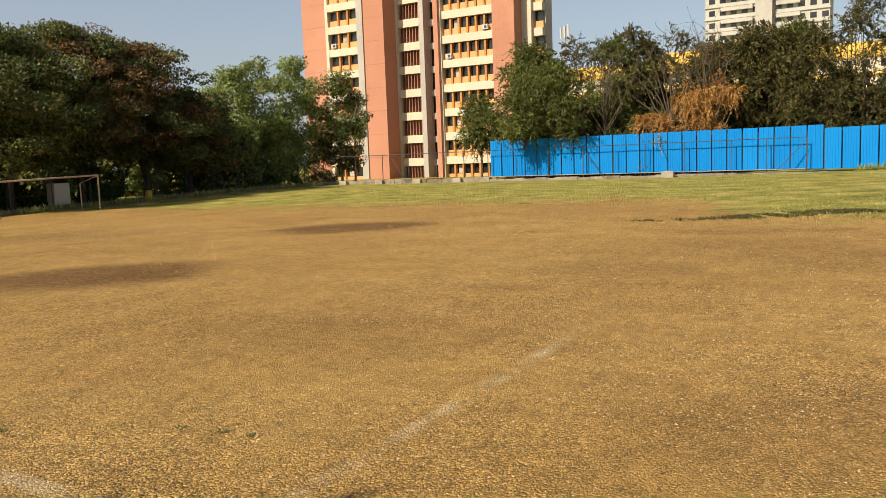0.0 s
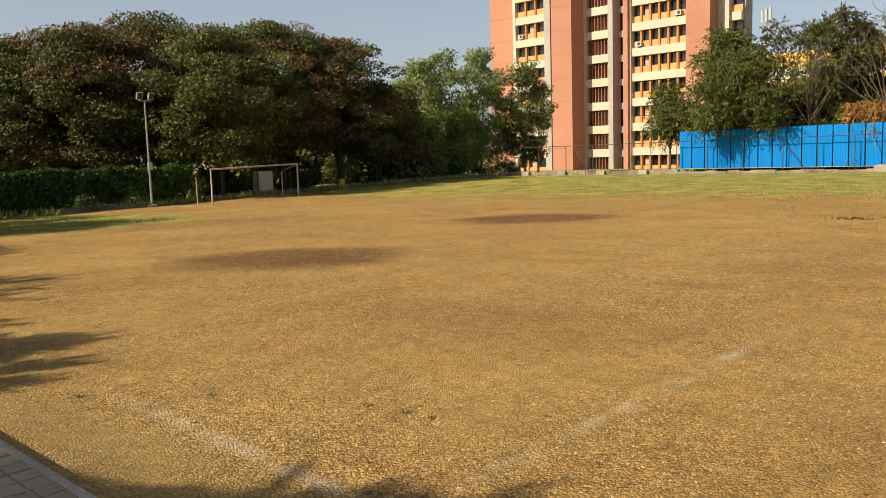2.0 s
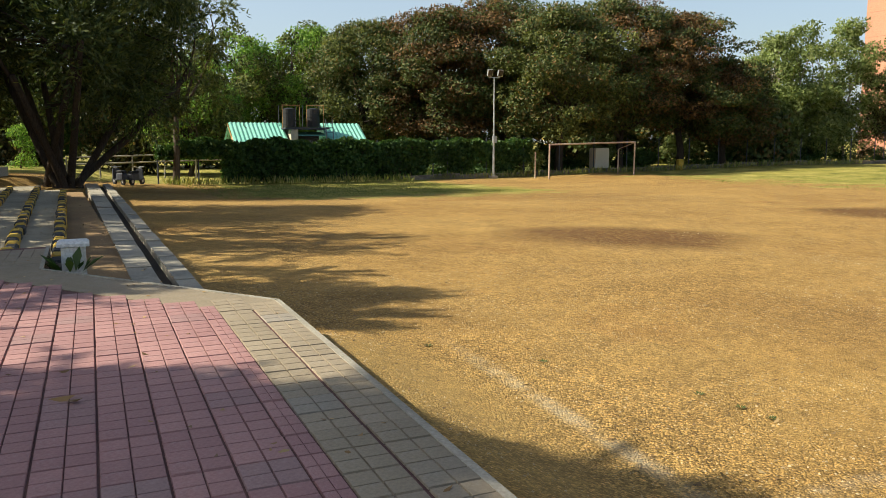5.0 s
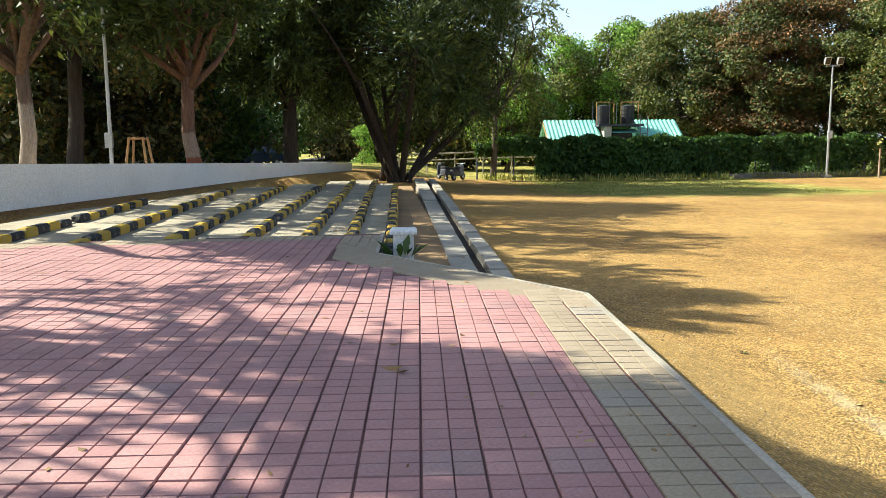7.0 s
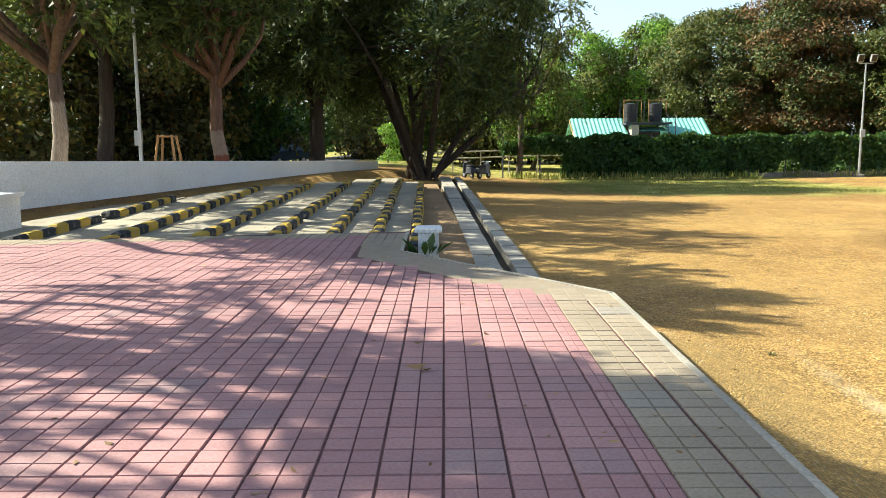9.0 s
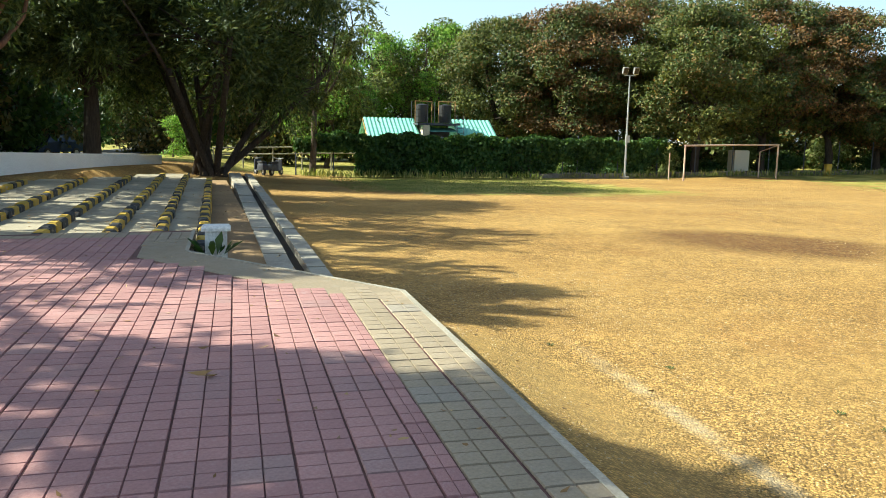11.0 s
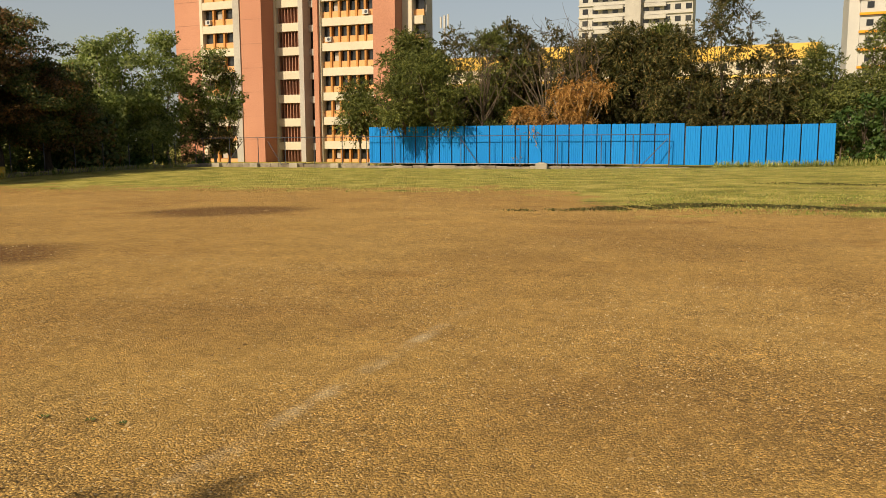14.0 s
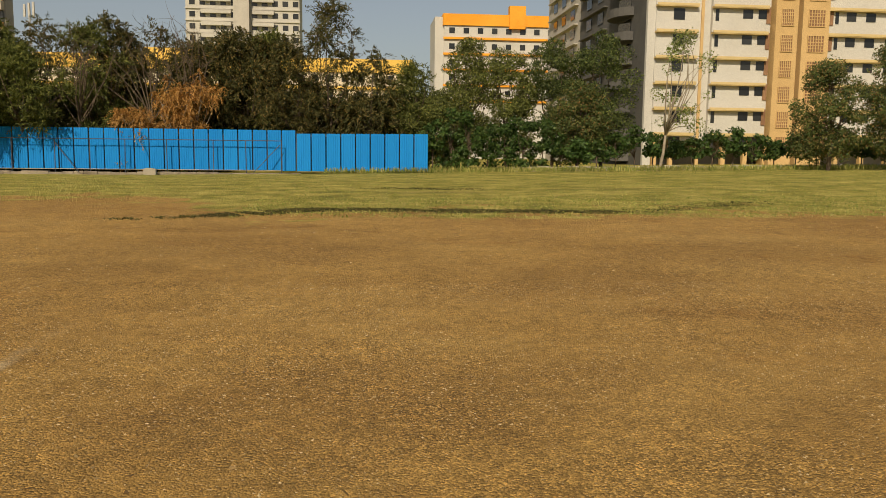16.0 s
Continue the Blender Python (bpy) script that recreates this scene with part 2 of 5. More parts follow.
M_YELLOW = worn_paint("yellow_kerb_paint", (0.52, 0.335, 0.04))
M_WHITEWASH = plain("whitewashed_plaster", (0.72, 0.71, 0.68), (0.80, 0.78, 0.74), 0.7, 30, 0.9, 0.3, 0.01, stain=0.22, dark=(0.42, 0.38, 0.32))
M_RUBBLE = plain("rubble_masonry", (0.16, 0.13, 0.10), (0.34, 0.29, 0.22), 2.5, 14, 0.95, 0.9, 0.04, stain=0.6)
M_STEEL = plain("galvanised_steel", (0.42, 0.42, 0.42), (0.52, 0.52, 0.51), 2, 60, 0.45, 0.1, 0.004, 0.6)
M_RUST = plain("rusted_goal_pipe", (0.42, 0.27, 0.19), (0.60, 0.47, 0.36), 2.5, 40, 0.7, 0.2, 0.004, 0.0, 0.5)
M_DARKPIPE = plain("dark_pipe", (0.045, 0.05, 0.07), (0.08, 0.085, 0.10), 3, 50, 0.6, 0.1, 0.003)
M_PINKWALL = plain("pink_render", (0.45, 0.205, 0.13), (0.52, 0.25, 0.16), 0.35, 9, 0.9, 0.5, 0.03, stain=0.22, dark=(0.38, 0.17, 0.12))
M_CREAM = plain("cream_paint", (0.58, 0.51, 0.39), (0.65, 0.58, 0.44), 0.5, 20, 0.85, 0.2, 0.01, stain=0.25, dark=(0.40, 0.33, 0.24))
M_ORANGEPANEL = plain("orange_panel", (0.66, 0.33, 0.14), (0.72, 0.38, 0.17), 0.6, 20, 0.85, 0.2, 0.01)
M_MULLION = plain("ochre_mullion", (0.46, 0.21, 0.06), (0.52, 0.25, 0.08), 0.8, 20, 0.8)
M_LOUVRE = plain("brown_louvre", (0.30, 0.15, 0.10), (0.38, 0.19, 0.13), 1.0, 20, 0.85)
M_GREYWALL = plain("grey_render", (0.40, 0.37, 0.33), (0.47, 0.44, 0.39), 0.5, 15, 0.9)
M_WHITEWALL = plain("white_render", (0.49, 0.475, 0.44), (0.55, 0.535, 0.495), 0.3, 12, 0.9, 0.2, 0.01, stain=0.2, dark=(0.5, 0.46, 0.38))
M_TAN = plain("tan_render", (0.52, 0.35, 0.16), (0.57, 0.39, 0.19), 0.4, 12, 0.9)
M_LATTICE = plain("brown_lattice_block", (0.22, 0.12, 0.07), (0.28, 0.16, 0.09), 1.5, 14, 0.9, 0.9, 0.06, stain=0.5)
M_CHAJJA = plain("mustard_sunshade", (0.55, 0.42, 0.20), (0.60, 0.46, 0.24), 0.6, 16, 0.9)
M_ORANGE = plain("orange_wall", (0.80, 0.33, 0.035), (0.85, 0.38, 0.05), 0.4, 12, 0.85, 0.1)
M_YELLOWWALL = plain("yellow_wall", (0.74, 0.47, 0.10), (0.80, 0.52, 0.13), 0.4, 12, 0.85, 0.1)
M_HAZE = plain("distant_cream_wall", (0.44, 0.42, 0.38), (0.50, 0.48, 0.43), 0.2, 6, 0.9, 0.1)
# grey render with the shade of unlit walls put into its colour
M_SHADE = plain("shade_grey_render", (0.085, 0.083, 0.08), (0.12, 0.116, 0.11), 0.4, 10, 0.9)
M_GLASS = glass_mat()
M_ROOF = plain("mint_roof_sheet", (0.22, 0.56, 0.44), (0.30, 0.64, 0.50), 0.8, 20, 0.5, 0.1, 0.003, 0.0, 0.3, (0.12, 0.34, 0.26))
M_TANK = plain("black_water_tank", (0.03, 0.03, 0.032), (0.05, 0.05, 0.05), 2, 30, 0.5)
M_WOOD = plain("raw_wood", (0.40, 0.22, 0.09), (0.52, 0.30, 0.13), 2, 40, 0.8)
M_CARBLUE = plain("dark_blue_car_paint", (0.015, 0.03, 0.08), (0.02, 0.04, 0.10), 1, 10, 0.25, 0.0)
M_RUBBER = plain("black_rubber", (0.02, 0.02, 0.02), (0.035, 0.035, 0.035), 4, 50, 0.8)
M_STONE = plain("field_grit", (0.40, 0.27, 0.12), (0.68, 0.52, 0.30), 30, 80, 0.9, 0.3, 0.003)
M_BARK = bark_mat("grey_brown_bark", (0.05, 0.035, 0.025), (0.16, 0.12, 0.085))
M_BARKDARK = bark_mat("dark_bark", (0.025, 0.018, 0.014), (0.08, 0.06, 0.045))
M_BARKPALE = bark_mat("pale_bark", (0.16, 0.13, 0.09), (0.36, 0.31, 0.24))
M_LIMED = painted_trunk("limewashed_bark", (0.07, 0.05, 0.035), (0.20, 0.13, 0.09), ((0.0, 0.95, (0.24, 0.055, 0.025)), (0.95, 2.6, (0.36, 0.30, 0.23))))
M_OXIDE = painted_trunk("red_oxide_bark", (0.08, 0.045, 0.03), (0.24, 0.13, 0.085), ((0.0, 1.0, (0.25, 0.06, 0.03)), (1.0, 1.9, (0.36, 0.28, 0.22))))
L_DARK = leaf_mat("rain_tree_leaf", ((0.0, (0.043, 0.074, 0.020)), (0.45, (0.088, 0.120, 0.031)), (0.8, (0.165, 0.165, 0.049)), (1.0, (0.253, 0.145, 0.057))), 0.2)
L_RUSTY = leaf_mat("rust_tipped_leaf", ((0.0, (0.05, 0.045, 0.017)), (0.45, (0.14, 0.088, 0.034)), (0.8, (0.24, 0.125, 0.05)), (1.0, (0.31, 0.155, 0.062))), 0.2)
L_BRIGHT = leaf_mat("fresh_green_leaf", ((0.0, (0.109, 0.228, 0.032)), (0.5, (0.217, 0.379, 0.064)), (1.0, (0.391, 0.543, 0.109))), 0.4)
L_WILLOW = leaf_mat("grey_green_leaf", ((0.0, (0.105, 0.149, 0.039)), (0.5, (0.219, 0.270, 0.079)), (1.0, (0.366, 0.401, 0.156))), 0.35)
L_FEATHER = leaf_mat("feathery_leaf", ((0.0, (0.050, 0.068, 0.016)), (0.5, (0.120, 0.140, 0.034)), (1.0, (0.25, 0.255, 0.07))), 0.3)
# darker leaf tones stand in for the deep shade inside these crowns
L_CROWN_SHADE = leaf_mat("crown_shade_leaf", ((0.0, (0.035, 0.055, 0.016)), (0.5, (0.078, 0.11, 0.031)), (0.85, (0.14, 0.17, 0.05)), (1.0, (0.20, 0.22, 0.065))), 0.33)
L_OLIVE = leaf_mat("olive_leaf", ((0.0, (0.028, 0.036, 0.011)), (0.4, (0.075, 0.080, 0.024)), (0.8, (0.16, 0.135, 0.045)), (1.0, (0.26, 0.17, 0.06))), 0.3)
L_DRY = leaf_mat("dry_vine_leaf", ((0.0, (0.248, 0.124, 0.039)), (0.5, (0.465, 0.240, 0.070)), (1.0, (0.651, 0.388, 0.139))), 0.3)
L_IVY = leaf_mat("creeper_leaf", ((0.0, (0.029, 0.070, 0.017)), (0.6, (0.064, 0.128, 0.029)), (1.0, (0.116, 0.186, 0.046))), 0.3)
L_BROAD = leaf_mat("broad_leaf", ((0.0, (0.032, 0.074, 0.019)), (0.6, (0.065, 0.120, 0.027)), (1.0, (0.129, 0.184, 0.055))), 0.35, 0.45)
L_GRASS = leaf_mat("grass_blade", ((0.0, (0.139, 0.202, 0.039)), (0.5, (0.295, 0.310, 0.078)), (1.0, (0.558, 0.480, 0.186))), 0.35)
L_LITTER = leaf_mat("fallen_leaf", ((0.0, (0.155, 0.085, 0.031)), (0.6, (0.341, 0.202, 0.078)), (1.0, (0.527, 0.372, 0.171))), 0.1)


# ---- building blocks ----
class Shape:
    """Collects boxes, prisms and tubes into one mesh."""

    def __init__(self):
        self.v, self.f = [], []

    def add(self, verts, faces):
        o = len(self.v)
        self.v += [tuple(p) for p in verts]
        self.f += [tuple(o + i for i in f) for f in faces]
        return self

    def box(self, x0, x1, y0, y1, z0, z1):
        return self.add([(x, y, z) for z in (z0, z1) for y in (y0, y1) for x in (x0, x1)],
                        [(0, 2, 3, 1), (4, 5, 7, 6), (0, 1, 5, 4), (2, 6, 7, 3), (0, 4, 6, 2), (1, 3, 7, 5)])

    def soft_box(self, x0, x1, y0, y1, z0, z1, b):
        """A box whose top edges are rounded off by b."""
        lo = [(x0, y0, z0), (x1, y0, z0), (x1, y1, z0), (x0, y1, z0)]
        mi = [(x, y, z1 - b) for x, y, _ in lo]
        hi = [(x0 + b, y0 + b, z1), (x1 - b, y0 + b, z1), (x1 - b, y1 - b, z1), (x0 + b, y1 - b, z1)]
        fs = [(8, 9, 10, 11), (3, 2, 1, 0)]
        for k in (0, 4):
            fs += [(k + i, k + (i + 1) % 4, k + 4 + (i + 1) % 4, k + 4 + i) for i in range(4)]
        return self.add(lo + mi + hi, fs)

    def prism(self, pts, z0, z1):
        """A flat polygon (counter-clockwise) raised from z0 to z1."""
        n = len(pts)
        return self.add([(x, y, z) for z in (z0, z1) for x, y in pts],
                        [tuple(range(n - 1, -1, -1)), tuple(range(n, 2 * n))] + [(i, (i + 1) % n, n + (i + 1) % n, n + i) for i in range(n)])

    def tube(self, pts, radii, sides=8, cap=True):
        pts = [Vector(p) for p in pts]
        if not isinstance(radii, (list, tuple)):
            radii = [radii] * len(pts)
        rings, ref = [], None
        for i, (p, r) in enumerate(zip(pts, radii)):
            d = (pts[min(i + 1, len(pts) - 1)] - pts[max(i - 1, 0)]).normalized()
            if ref is None:
                ref = d.orthogonal().normalized()
            ref = (ref - d * ref.dot(d)).normalized()
            side = d.cross(ref)
            rings += [p + (ref * math.cos(a) + side * math.sin(a)) * r for a in (2 * math.pi * k / sides for k in range(sides))]
        fs = []
        for i in range(len(pts) - 1):
            fs += [(i * sides + k, i * sides + (k + 1) % sides, (i + 1) * sides + (k + 1) % sides, (i + 1) * sides + k) for k in range(sides)]
        if cap:
            fs += [tuple(range(sides - 1, -1, -1)), tuple((len(pts) - 1) * sides + k for k in range(sides))]
        return self.add(rings, fs)

    def mesh(self, name, material, smooth=False):
        me = bpy.data.meshes.new(name)
        me.from_pydata(self.v, [], self.f)
        me.materials.append(material)
        if smooth:
            me.polygons.foreach_set("use_smooth", [True] * len(me.polygons))
        me.update()
        return me


def thing(name, label, category, at=(0, 0, 0), group="", kind="", turn=0.0):
    ob = new(name)
    ob.matrix_world = pose(*at, 0, 0, turn)
    return tagged(ob, label, category, group, kind)


def part(name, shape, material, parent, label="", smooth=False, at=None):
    """Links a shape, or a ready mesh, as one mesh object under a thing or a part."""
    me = shape if isinstance(shape, bpy.types.Mesh) else shape.mesh(name, material, smooth)
    ob = new(name, me)
    ob.parent = parent
    if at is not None:
        ob.location = at
    return tagged(ob, label)


def solo(name, shape, material, label, category="", kind="", smooth=False, group=""):
    return tagged(new(name, shape if isinstance(shape, bpy.types.Mesh) else shape.mesh(name, material, smooth)), label, category, group, kind)


def quads(name, corners, material):
    """A mesh of loose quads from an array (n, 4, 3)."""
    n = len(corners)
    me = bpy.data.meshes.new(name)
    me.vertices.add(4 * n)
    me.vertices.foreach_set("co", np.ascontiguousarray(corners, dtype=np.float32).ravel())
    me.loops.add(4 * n)
    me.loops.foreach_set("vertex_index", np.arange(4 * n, dtype=np.int32))
    me.polygons.add(n)
    me.polygons.foreach_set("loop_start", np.arange(0, 4 * n, 4, dtype=np.int32))
    me.materials.append(material)
    me.update(calc_edges=True)
    return me


def unit(a):
    return a / np.maximum(np.linalg.norm(a, axis=-1, keepdims=True), 1e-6)


def leaves(rng, centres, along, normal, length, width):
    """Folded diamond leaves: corners (n, 4, 3)."""
    a = unit(along)
    b = unit(np.cross(a, normal))
    c = np.cross(b, a)
    l, w = np.asarray(length).reshape(-1, 1), np.asarray(width).reshape(-1, 1)
    drop = c * w * 0.25
    return np.stack([centres - a * l * 0.5, centres + b * w * 0.5 + a * l * 0.08 - drop, centres + a * l * 0.5, centres - b * w * 0.5 + a * l * 0.08 - drop], 1)


def smooth(v, a, b):
    u = np.clip((v - a) / (b - a), 0, 1)
    return u * u * (3 - 2 * u)


def land(x, y):
    """Height of the ground."""
    x, y = np.asarray(x, float), np.asarray(y, float)
    left = -0.38 * smooth(-x, 10, 50) * (1 - smooth(y, 38, 58)) * smooth(y, -6, 3)
    left = left - 0.24 * smooth(-x, 26, 48) * (1 - smooth(y, 27, 38)) * smooth(y, -2, 8)
    far = smooth(y, 10, 50) * (0.25 + np.where(x > 0, 0.016, 0.0125) * np.clip(x, -20, 50))
    bank = 0.56 * smooth(-y - 11.75 - 0.204 * (x + 8) + 1.9, 0, 0.8) * smooth(-x, 12, 13.5) * (1 - 0.55 * smooth(-x, 30, 60))
    fill = 0.42 * (1 - smooth(y, 1.3, 3.1)) * smooth(y, -3.0, 0.9) * smooth(-x, -9, -7) * (1 - smooth(-x, 7.2, 9.0))
    return left + far + bank + fill


def land_at(x, y):
    return float(land(x, y))


# ---- the ground: one sheet to the horizon ----
def axis(lo, hi, step, ends):
    core = np.arange(lo, hi + step / 2, step)
    out = np.array([3, 8, 16, 30, 55, 100, 200, 400, 800, 1600], float)
    return np.r_[lo - out[::-1][: len(out)], core, hi + out] if ends else core


def build_ground():
    xs, ys = axis(-60, 62, 0.5, True), axis(-14, 74, 0.5, True)
    gx, gy = np.meshgrid(xs, ys)
    gz = land(gx, gy)
    ripple = np.array([noise.noise((x * 0.45, y * 0.45, 3.0)) for x, y in zip(gx.ravel(), gy.ravel())]).reshape(gx.shape)
    gz = gz + 0.025 * ripple * (gy > 4)
    nx, ny = len(xs), len(ys)
    idx = np.arange(nx * ny).reshape(ny, nx)
    f = np.stack([idx[:-1, :-1], idx[:-1, 1:], idx[1:, 1:], idx[1:, :-1]], -1).reshape(-1, 4)
    me = bpy.data.meshes.new("ground")
    me.from_pydata(np.stack([gx, gy, gz], -1).reshape(-1, 3).tolist(), [], f.tolist())
    me.polygons.foreach_set("use_smooth", [True] * len(me.polygons))
    x, y = gx.ravel(), gy.ravel()
    wob = ripple.ravel()
    # turf: along the far side, thick at the far right, and along the hedge
    line = 33 - 0.05 * (x + 20) - 9.0 * smooth(x, -9, -3) + 2.5 * wob * 2
    grass = smooth(y, line - 4, line + 9) * 0.78
    grass = np.maximum(grass, 0.8 * smooth(-x, 25, 38) * (1 - smooth(y, 18, 27)) * smooth(y, 4, 9))
    grass = np.maximum(grass, (np.abs(y) > 72) * 0.7)
    grass = np.maximum(grass, smooth(-x, 50, 55) * 0.8)
    grass = np.maximum(grass, smooth(-y, 11, 15) * 0.5)
    damp_shade = np.zeros_like(x)
    for cx, cy, rx, ry, turn, power in DAMP_SHADE:
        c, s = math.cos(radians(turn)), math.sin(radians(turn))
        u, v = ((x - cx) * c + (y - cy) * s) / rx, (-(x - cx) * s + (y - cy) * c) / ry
        damp_shade = np.maximum(damp_shade, power * smooth(-np.hypot(u, v) - 0.25 * wob, -1.1, -0.55))
    dust = smooth(-np.abs(y - 2.3), -1.0, -0.2) * smooth(-x, 1.0, 3.0) * (1 - smooth(-x, 7, 9))
    for name, v in (("grass", grass), ("damp_shade", damp_shade), ("dust", dust)):
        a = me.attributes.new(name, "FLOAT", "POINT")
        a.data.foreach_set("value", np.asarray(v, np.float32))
    me.materials.append(M_GROUND)
    me.update()
    return tagged(new("ground", me), "bare brown earth playing field with worn turf at its edges", "ground", kind="structure")


# damp and bare stains in the earth, and a ledge's painted shade: place, half sizes, turn, strength
DAMP_SHADE = [(-22, -8.9, 14, 1.3, -11.5, 0.95), (-15.0, 11.0, 3.1, 2.5, 35, 1.2), (-16.5, 22.4, 3.0, 2.6, 30, 1.25), (-29, 18, 8, 3.2, 35, 0.35), (-4.6, 14.9, 2.0, 1.6, 0, 0.3),
        # the strip at (2.5, 27.7) paints the shadow under the turf's ledge
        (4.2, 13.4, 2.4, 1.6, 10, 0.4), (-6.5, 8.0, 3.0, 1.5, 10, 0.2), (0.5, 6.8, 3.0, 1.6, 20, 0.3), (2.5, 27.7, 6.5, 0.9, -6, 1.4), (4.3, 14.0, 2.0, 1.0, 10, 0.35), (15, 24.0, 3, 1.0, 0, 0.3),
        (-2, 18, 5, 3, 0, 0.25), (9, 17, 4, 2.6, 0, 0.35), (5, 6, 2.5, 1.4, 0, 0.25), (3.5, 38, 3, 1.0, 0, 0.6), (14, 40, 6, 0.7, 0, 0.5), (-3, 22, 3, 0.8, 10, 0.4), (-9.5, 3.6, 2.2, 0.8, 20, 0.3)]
build_ground()

PLAT = 0.6
TILE = 0.30
EDGE = 1.58
OUT = [(6.0, -13.0), (6.0, EDGE), (-7.75, EDGE), (-10.75, -0.64), (-13.1, -0.66), (-12.1, -7.4), (-12.1, -13.0)]
solo("platform", Shape().prism(OUT, -0.4, PLAT - 0.012), M_JOINT, "raised paved platform beside the field", "platform", "structure")
solo("border_slab", Shape().prism([(-7.4, 0.97), (-7.35, EDGE - 0.005), (-7.75, EDGE - 0.005), (-10.74, -0.65), (-12.0, -0.67), (-11.9, -1.28), (-10.3, -1.22)], 0.2, PLAT - 0.004), M_BUFF_TILE, "buff cement border of the platform", "border", "structure")
coping = Shape()
for (ax, ay), (bx, by) in zip(OUT[:4], OUT[1:5]):
    d = Vector((bx - ax, by - ay)).normalized()
    nrm = Vector((-d.y, d.x)) * -0.05
    coping.add([(ax, ay, 0.1), (bx, by, 0.1), (bx, by, PLAT + 0.005), (ax, ay, PLAT + 0.005), (ax - nrm.x, ay - nrm.y, 0.1), (bx - nrm.x, by - nrm.y, 0.1), (bx - nrm.x, by - nrm.y, PLAT + 0.005), (ax - nrm.x, ay - nrm.y, PLAT + 0.005)],
               [(0, 1, 2, 3), (3, 2, 6, 7), (7, 6, 5, 4), (0, 3, 7, 4), (1, 5, 6, 2)])
solo("platform_edge", coping, M_CONC, "rough whitish cement edge of the platform", "edge", "structure")

# terrace of shallow seating steps with black and yellow kerbs
ROWS = [(-6.9, 0.045, -21.4), (-5.42, 0.054, -26.7), (-4.1, 0.045, -28.0), (-2.95, 0.04, -30.0), (-2.0, 0.036, -32.5), (-1.24, 0.032, -33.5), (-0.56, 0.024, -31.0)]


def row_y(k, x):
    y0, s, _ = ROWS[k]
    return y0 + s * (x + 12.9)


terrace = thing("terrace", "shallow stepped seating terrace of grimy paving under trees", "seating", kind="structure")
for k in range(len(ROWS)):
    far = ROWS[k][2] - 1.0
    up = 0.50 - 0.022 * k
    a0, a1 = row_y(k, -12.6) , row_y(k, far)
    b0, b1 = (row_y(k - 1, -12.6), row_y(k - 1, far)) if k else (-8.4, row_y(0, far) - 1.2)
    part("tread", Shape().prism([(-12.3, b0), (-12.6, a0), (far, a1), (far, b1)][::-1], -0.2, up), M_PAVE, terrace)
kb = [Shape().soft_box(-0.25, 0.25, -0.095, 0.095, -0.12, 0.145, 0.035).mesh("kerb_block", m) for m in (M_BLACK, M_YELLOW)]
for k, (y0, s, far) in enumerate(ROWS):
    row = thing("kerb_row", "row of kerb stones painted alternately black and yellow", "kerb", (-12.9, y0, 0.48 - 0.022 * k), "terrace kerbs", "", -math.degrees(math.atan(-s)))
    n = int((-12.3 - far) / 0.52)
    for i in range(n):
        if random.random() < 0.02 and i > 3:
            continue
        o = part("kerb_block", kb[(i + k) % 2], None, row)
        o.location = (0.35 - 0.52 * i, random.uniform(-0.02, 0.02), random.uniform(-0.015, 0.02))
        o.rotation_euler = (random.uniform(-0.05, 0.05), 0, random.uniform(-0.04, 0.04))

# soil strip, drain with stone kerbs
def strip(y_near, y_near2, y_far, y_far2, z0, z1, x0=-8.2, x1=-40.0):
    return Shape().prism([(x0, y_near), (x0, y_near2), (x1, y_far2), (x1, y_far)], z0, z1)


solo("soil_strip", strip(-0.75, 0.60, -1.3, -0.40, -0.5, 0.16, -9.5, -34), M_SOIL, "strip of brown soil and leaf litter beside the drain", "soil", "structure")
drain = thing("drain", "open storm drain between two low concrete kerbs", "drain", kind="structure")
part("bed", strip(0.8, 1.1, 0.15, 0.4, -0.5, 0.03), M_MUCK, drain, "dark wet drain bed")
for a0, a1, b0, b1, h in ((0.50, 0.84, -0.34, 0.17, 0.20), (1.05, 1.32, 0.40, 0.68, 0.17)):
    for i in range(26):
        u0, u1 = i / 26 + 0.0006, (i + 1) / 26 - 0.0006
        ys = [a0 + (b0 - a0) * u0, a1 + (b1 - a1) * u0, a1 + (b1 - a1) * u1, a0 + (b0 - a0) * u1]
        xa, xb = -8.3 - 31.5 * u0, -8.3 - 31.5 * u1
        part("kerb_stone", Shape().prism([(xa, ys[0]), (xa, ys[1]), (xb, ys[2]), (xb, ys[3])], -0.5, h + random.uniform(-0.015, 0.015)), M_CONC, drain)

# white boundary wall that runs away beside the road
wall = Shape()
P0, P1 = Vector((-8.0, -11.75)), Vector((-46.0, -4.0))
side = Vector((P1 - P0)).normalized()
nor = Vector((-side.y, side.x)) * 0.11
n = 24
for i in range(n):
    a, b = P0.lerp(P1, i / n), P0.lerp(P1, (i + 1) / n)
    za, zb = 1.93 - 1.11 * i / n, 1.93 - 1.11 * (i + 1) / n
    wall.add([(*(a - nor), -0.2), (*(a + nor), -0.2), (*(b + nor), -0.2), (*(b - nor), -0.2), (*(a - nor), za), (*(a + nor), za), (*(b + nor), zb), (*(b - nor), zb)],
             [(4, 5, 6, 7), (0, 4, 7, 3), (1, 2, 6, 5)] + ([(0, 1, 5, 4)] if i == 0 else []) + ([(3, 7, 6, 2)] if i == n - 1 else []))
solo("wall_road", wall, M_WHITEWASH, "low white plastered boundary wall along the road", "wall", "structure")
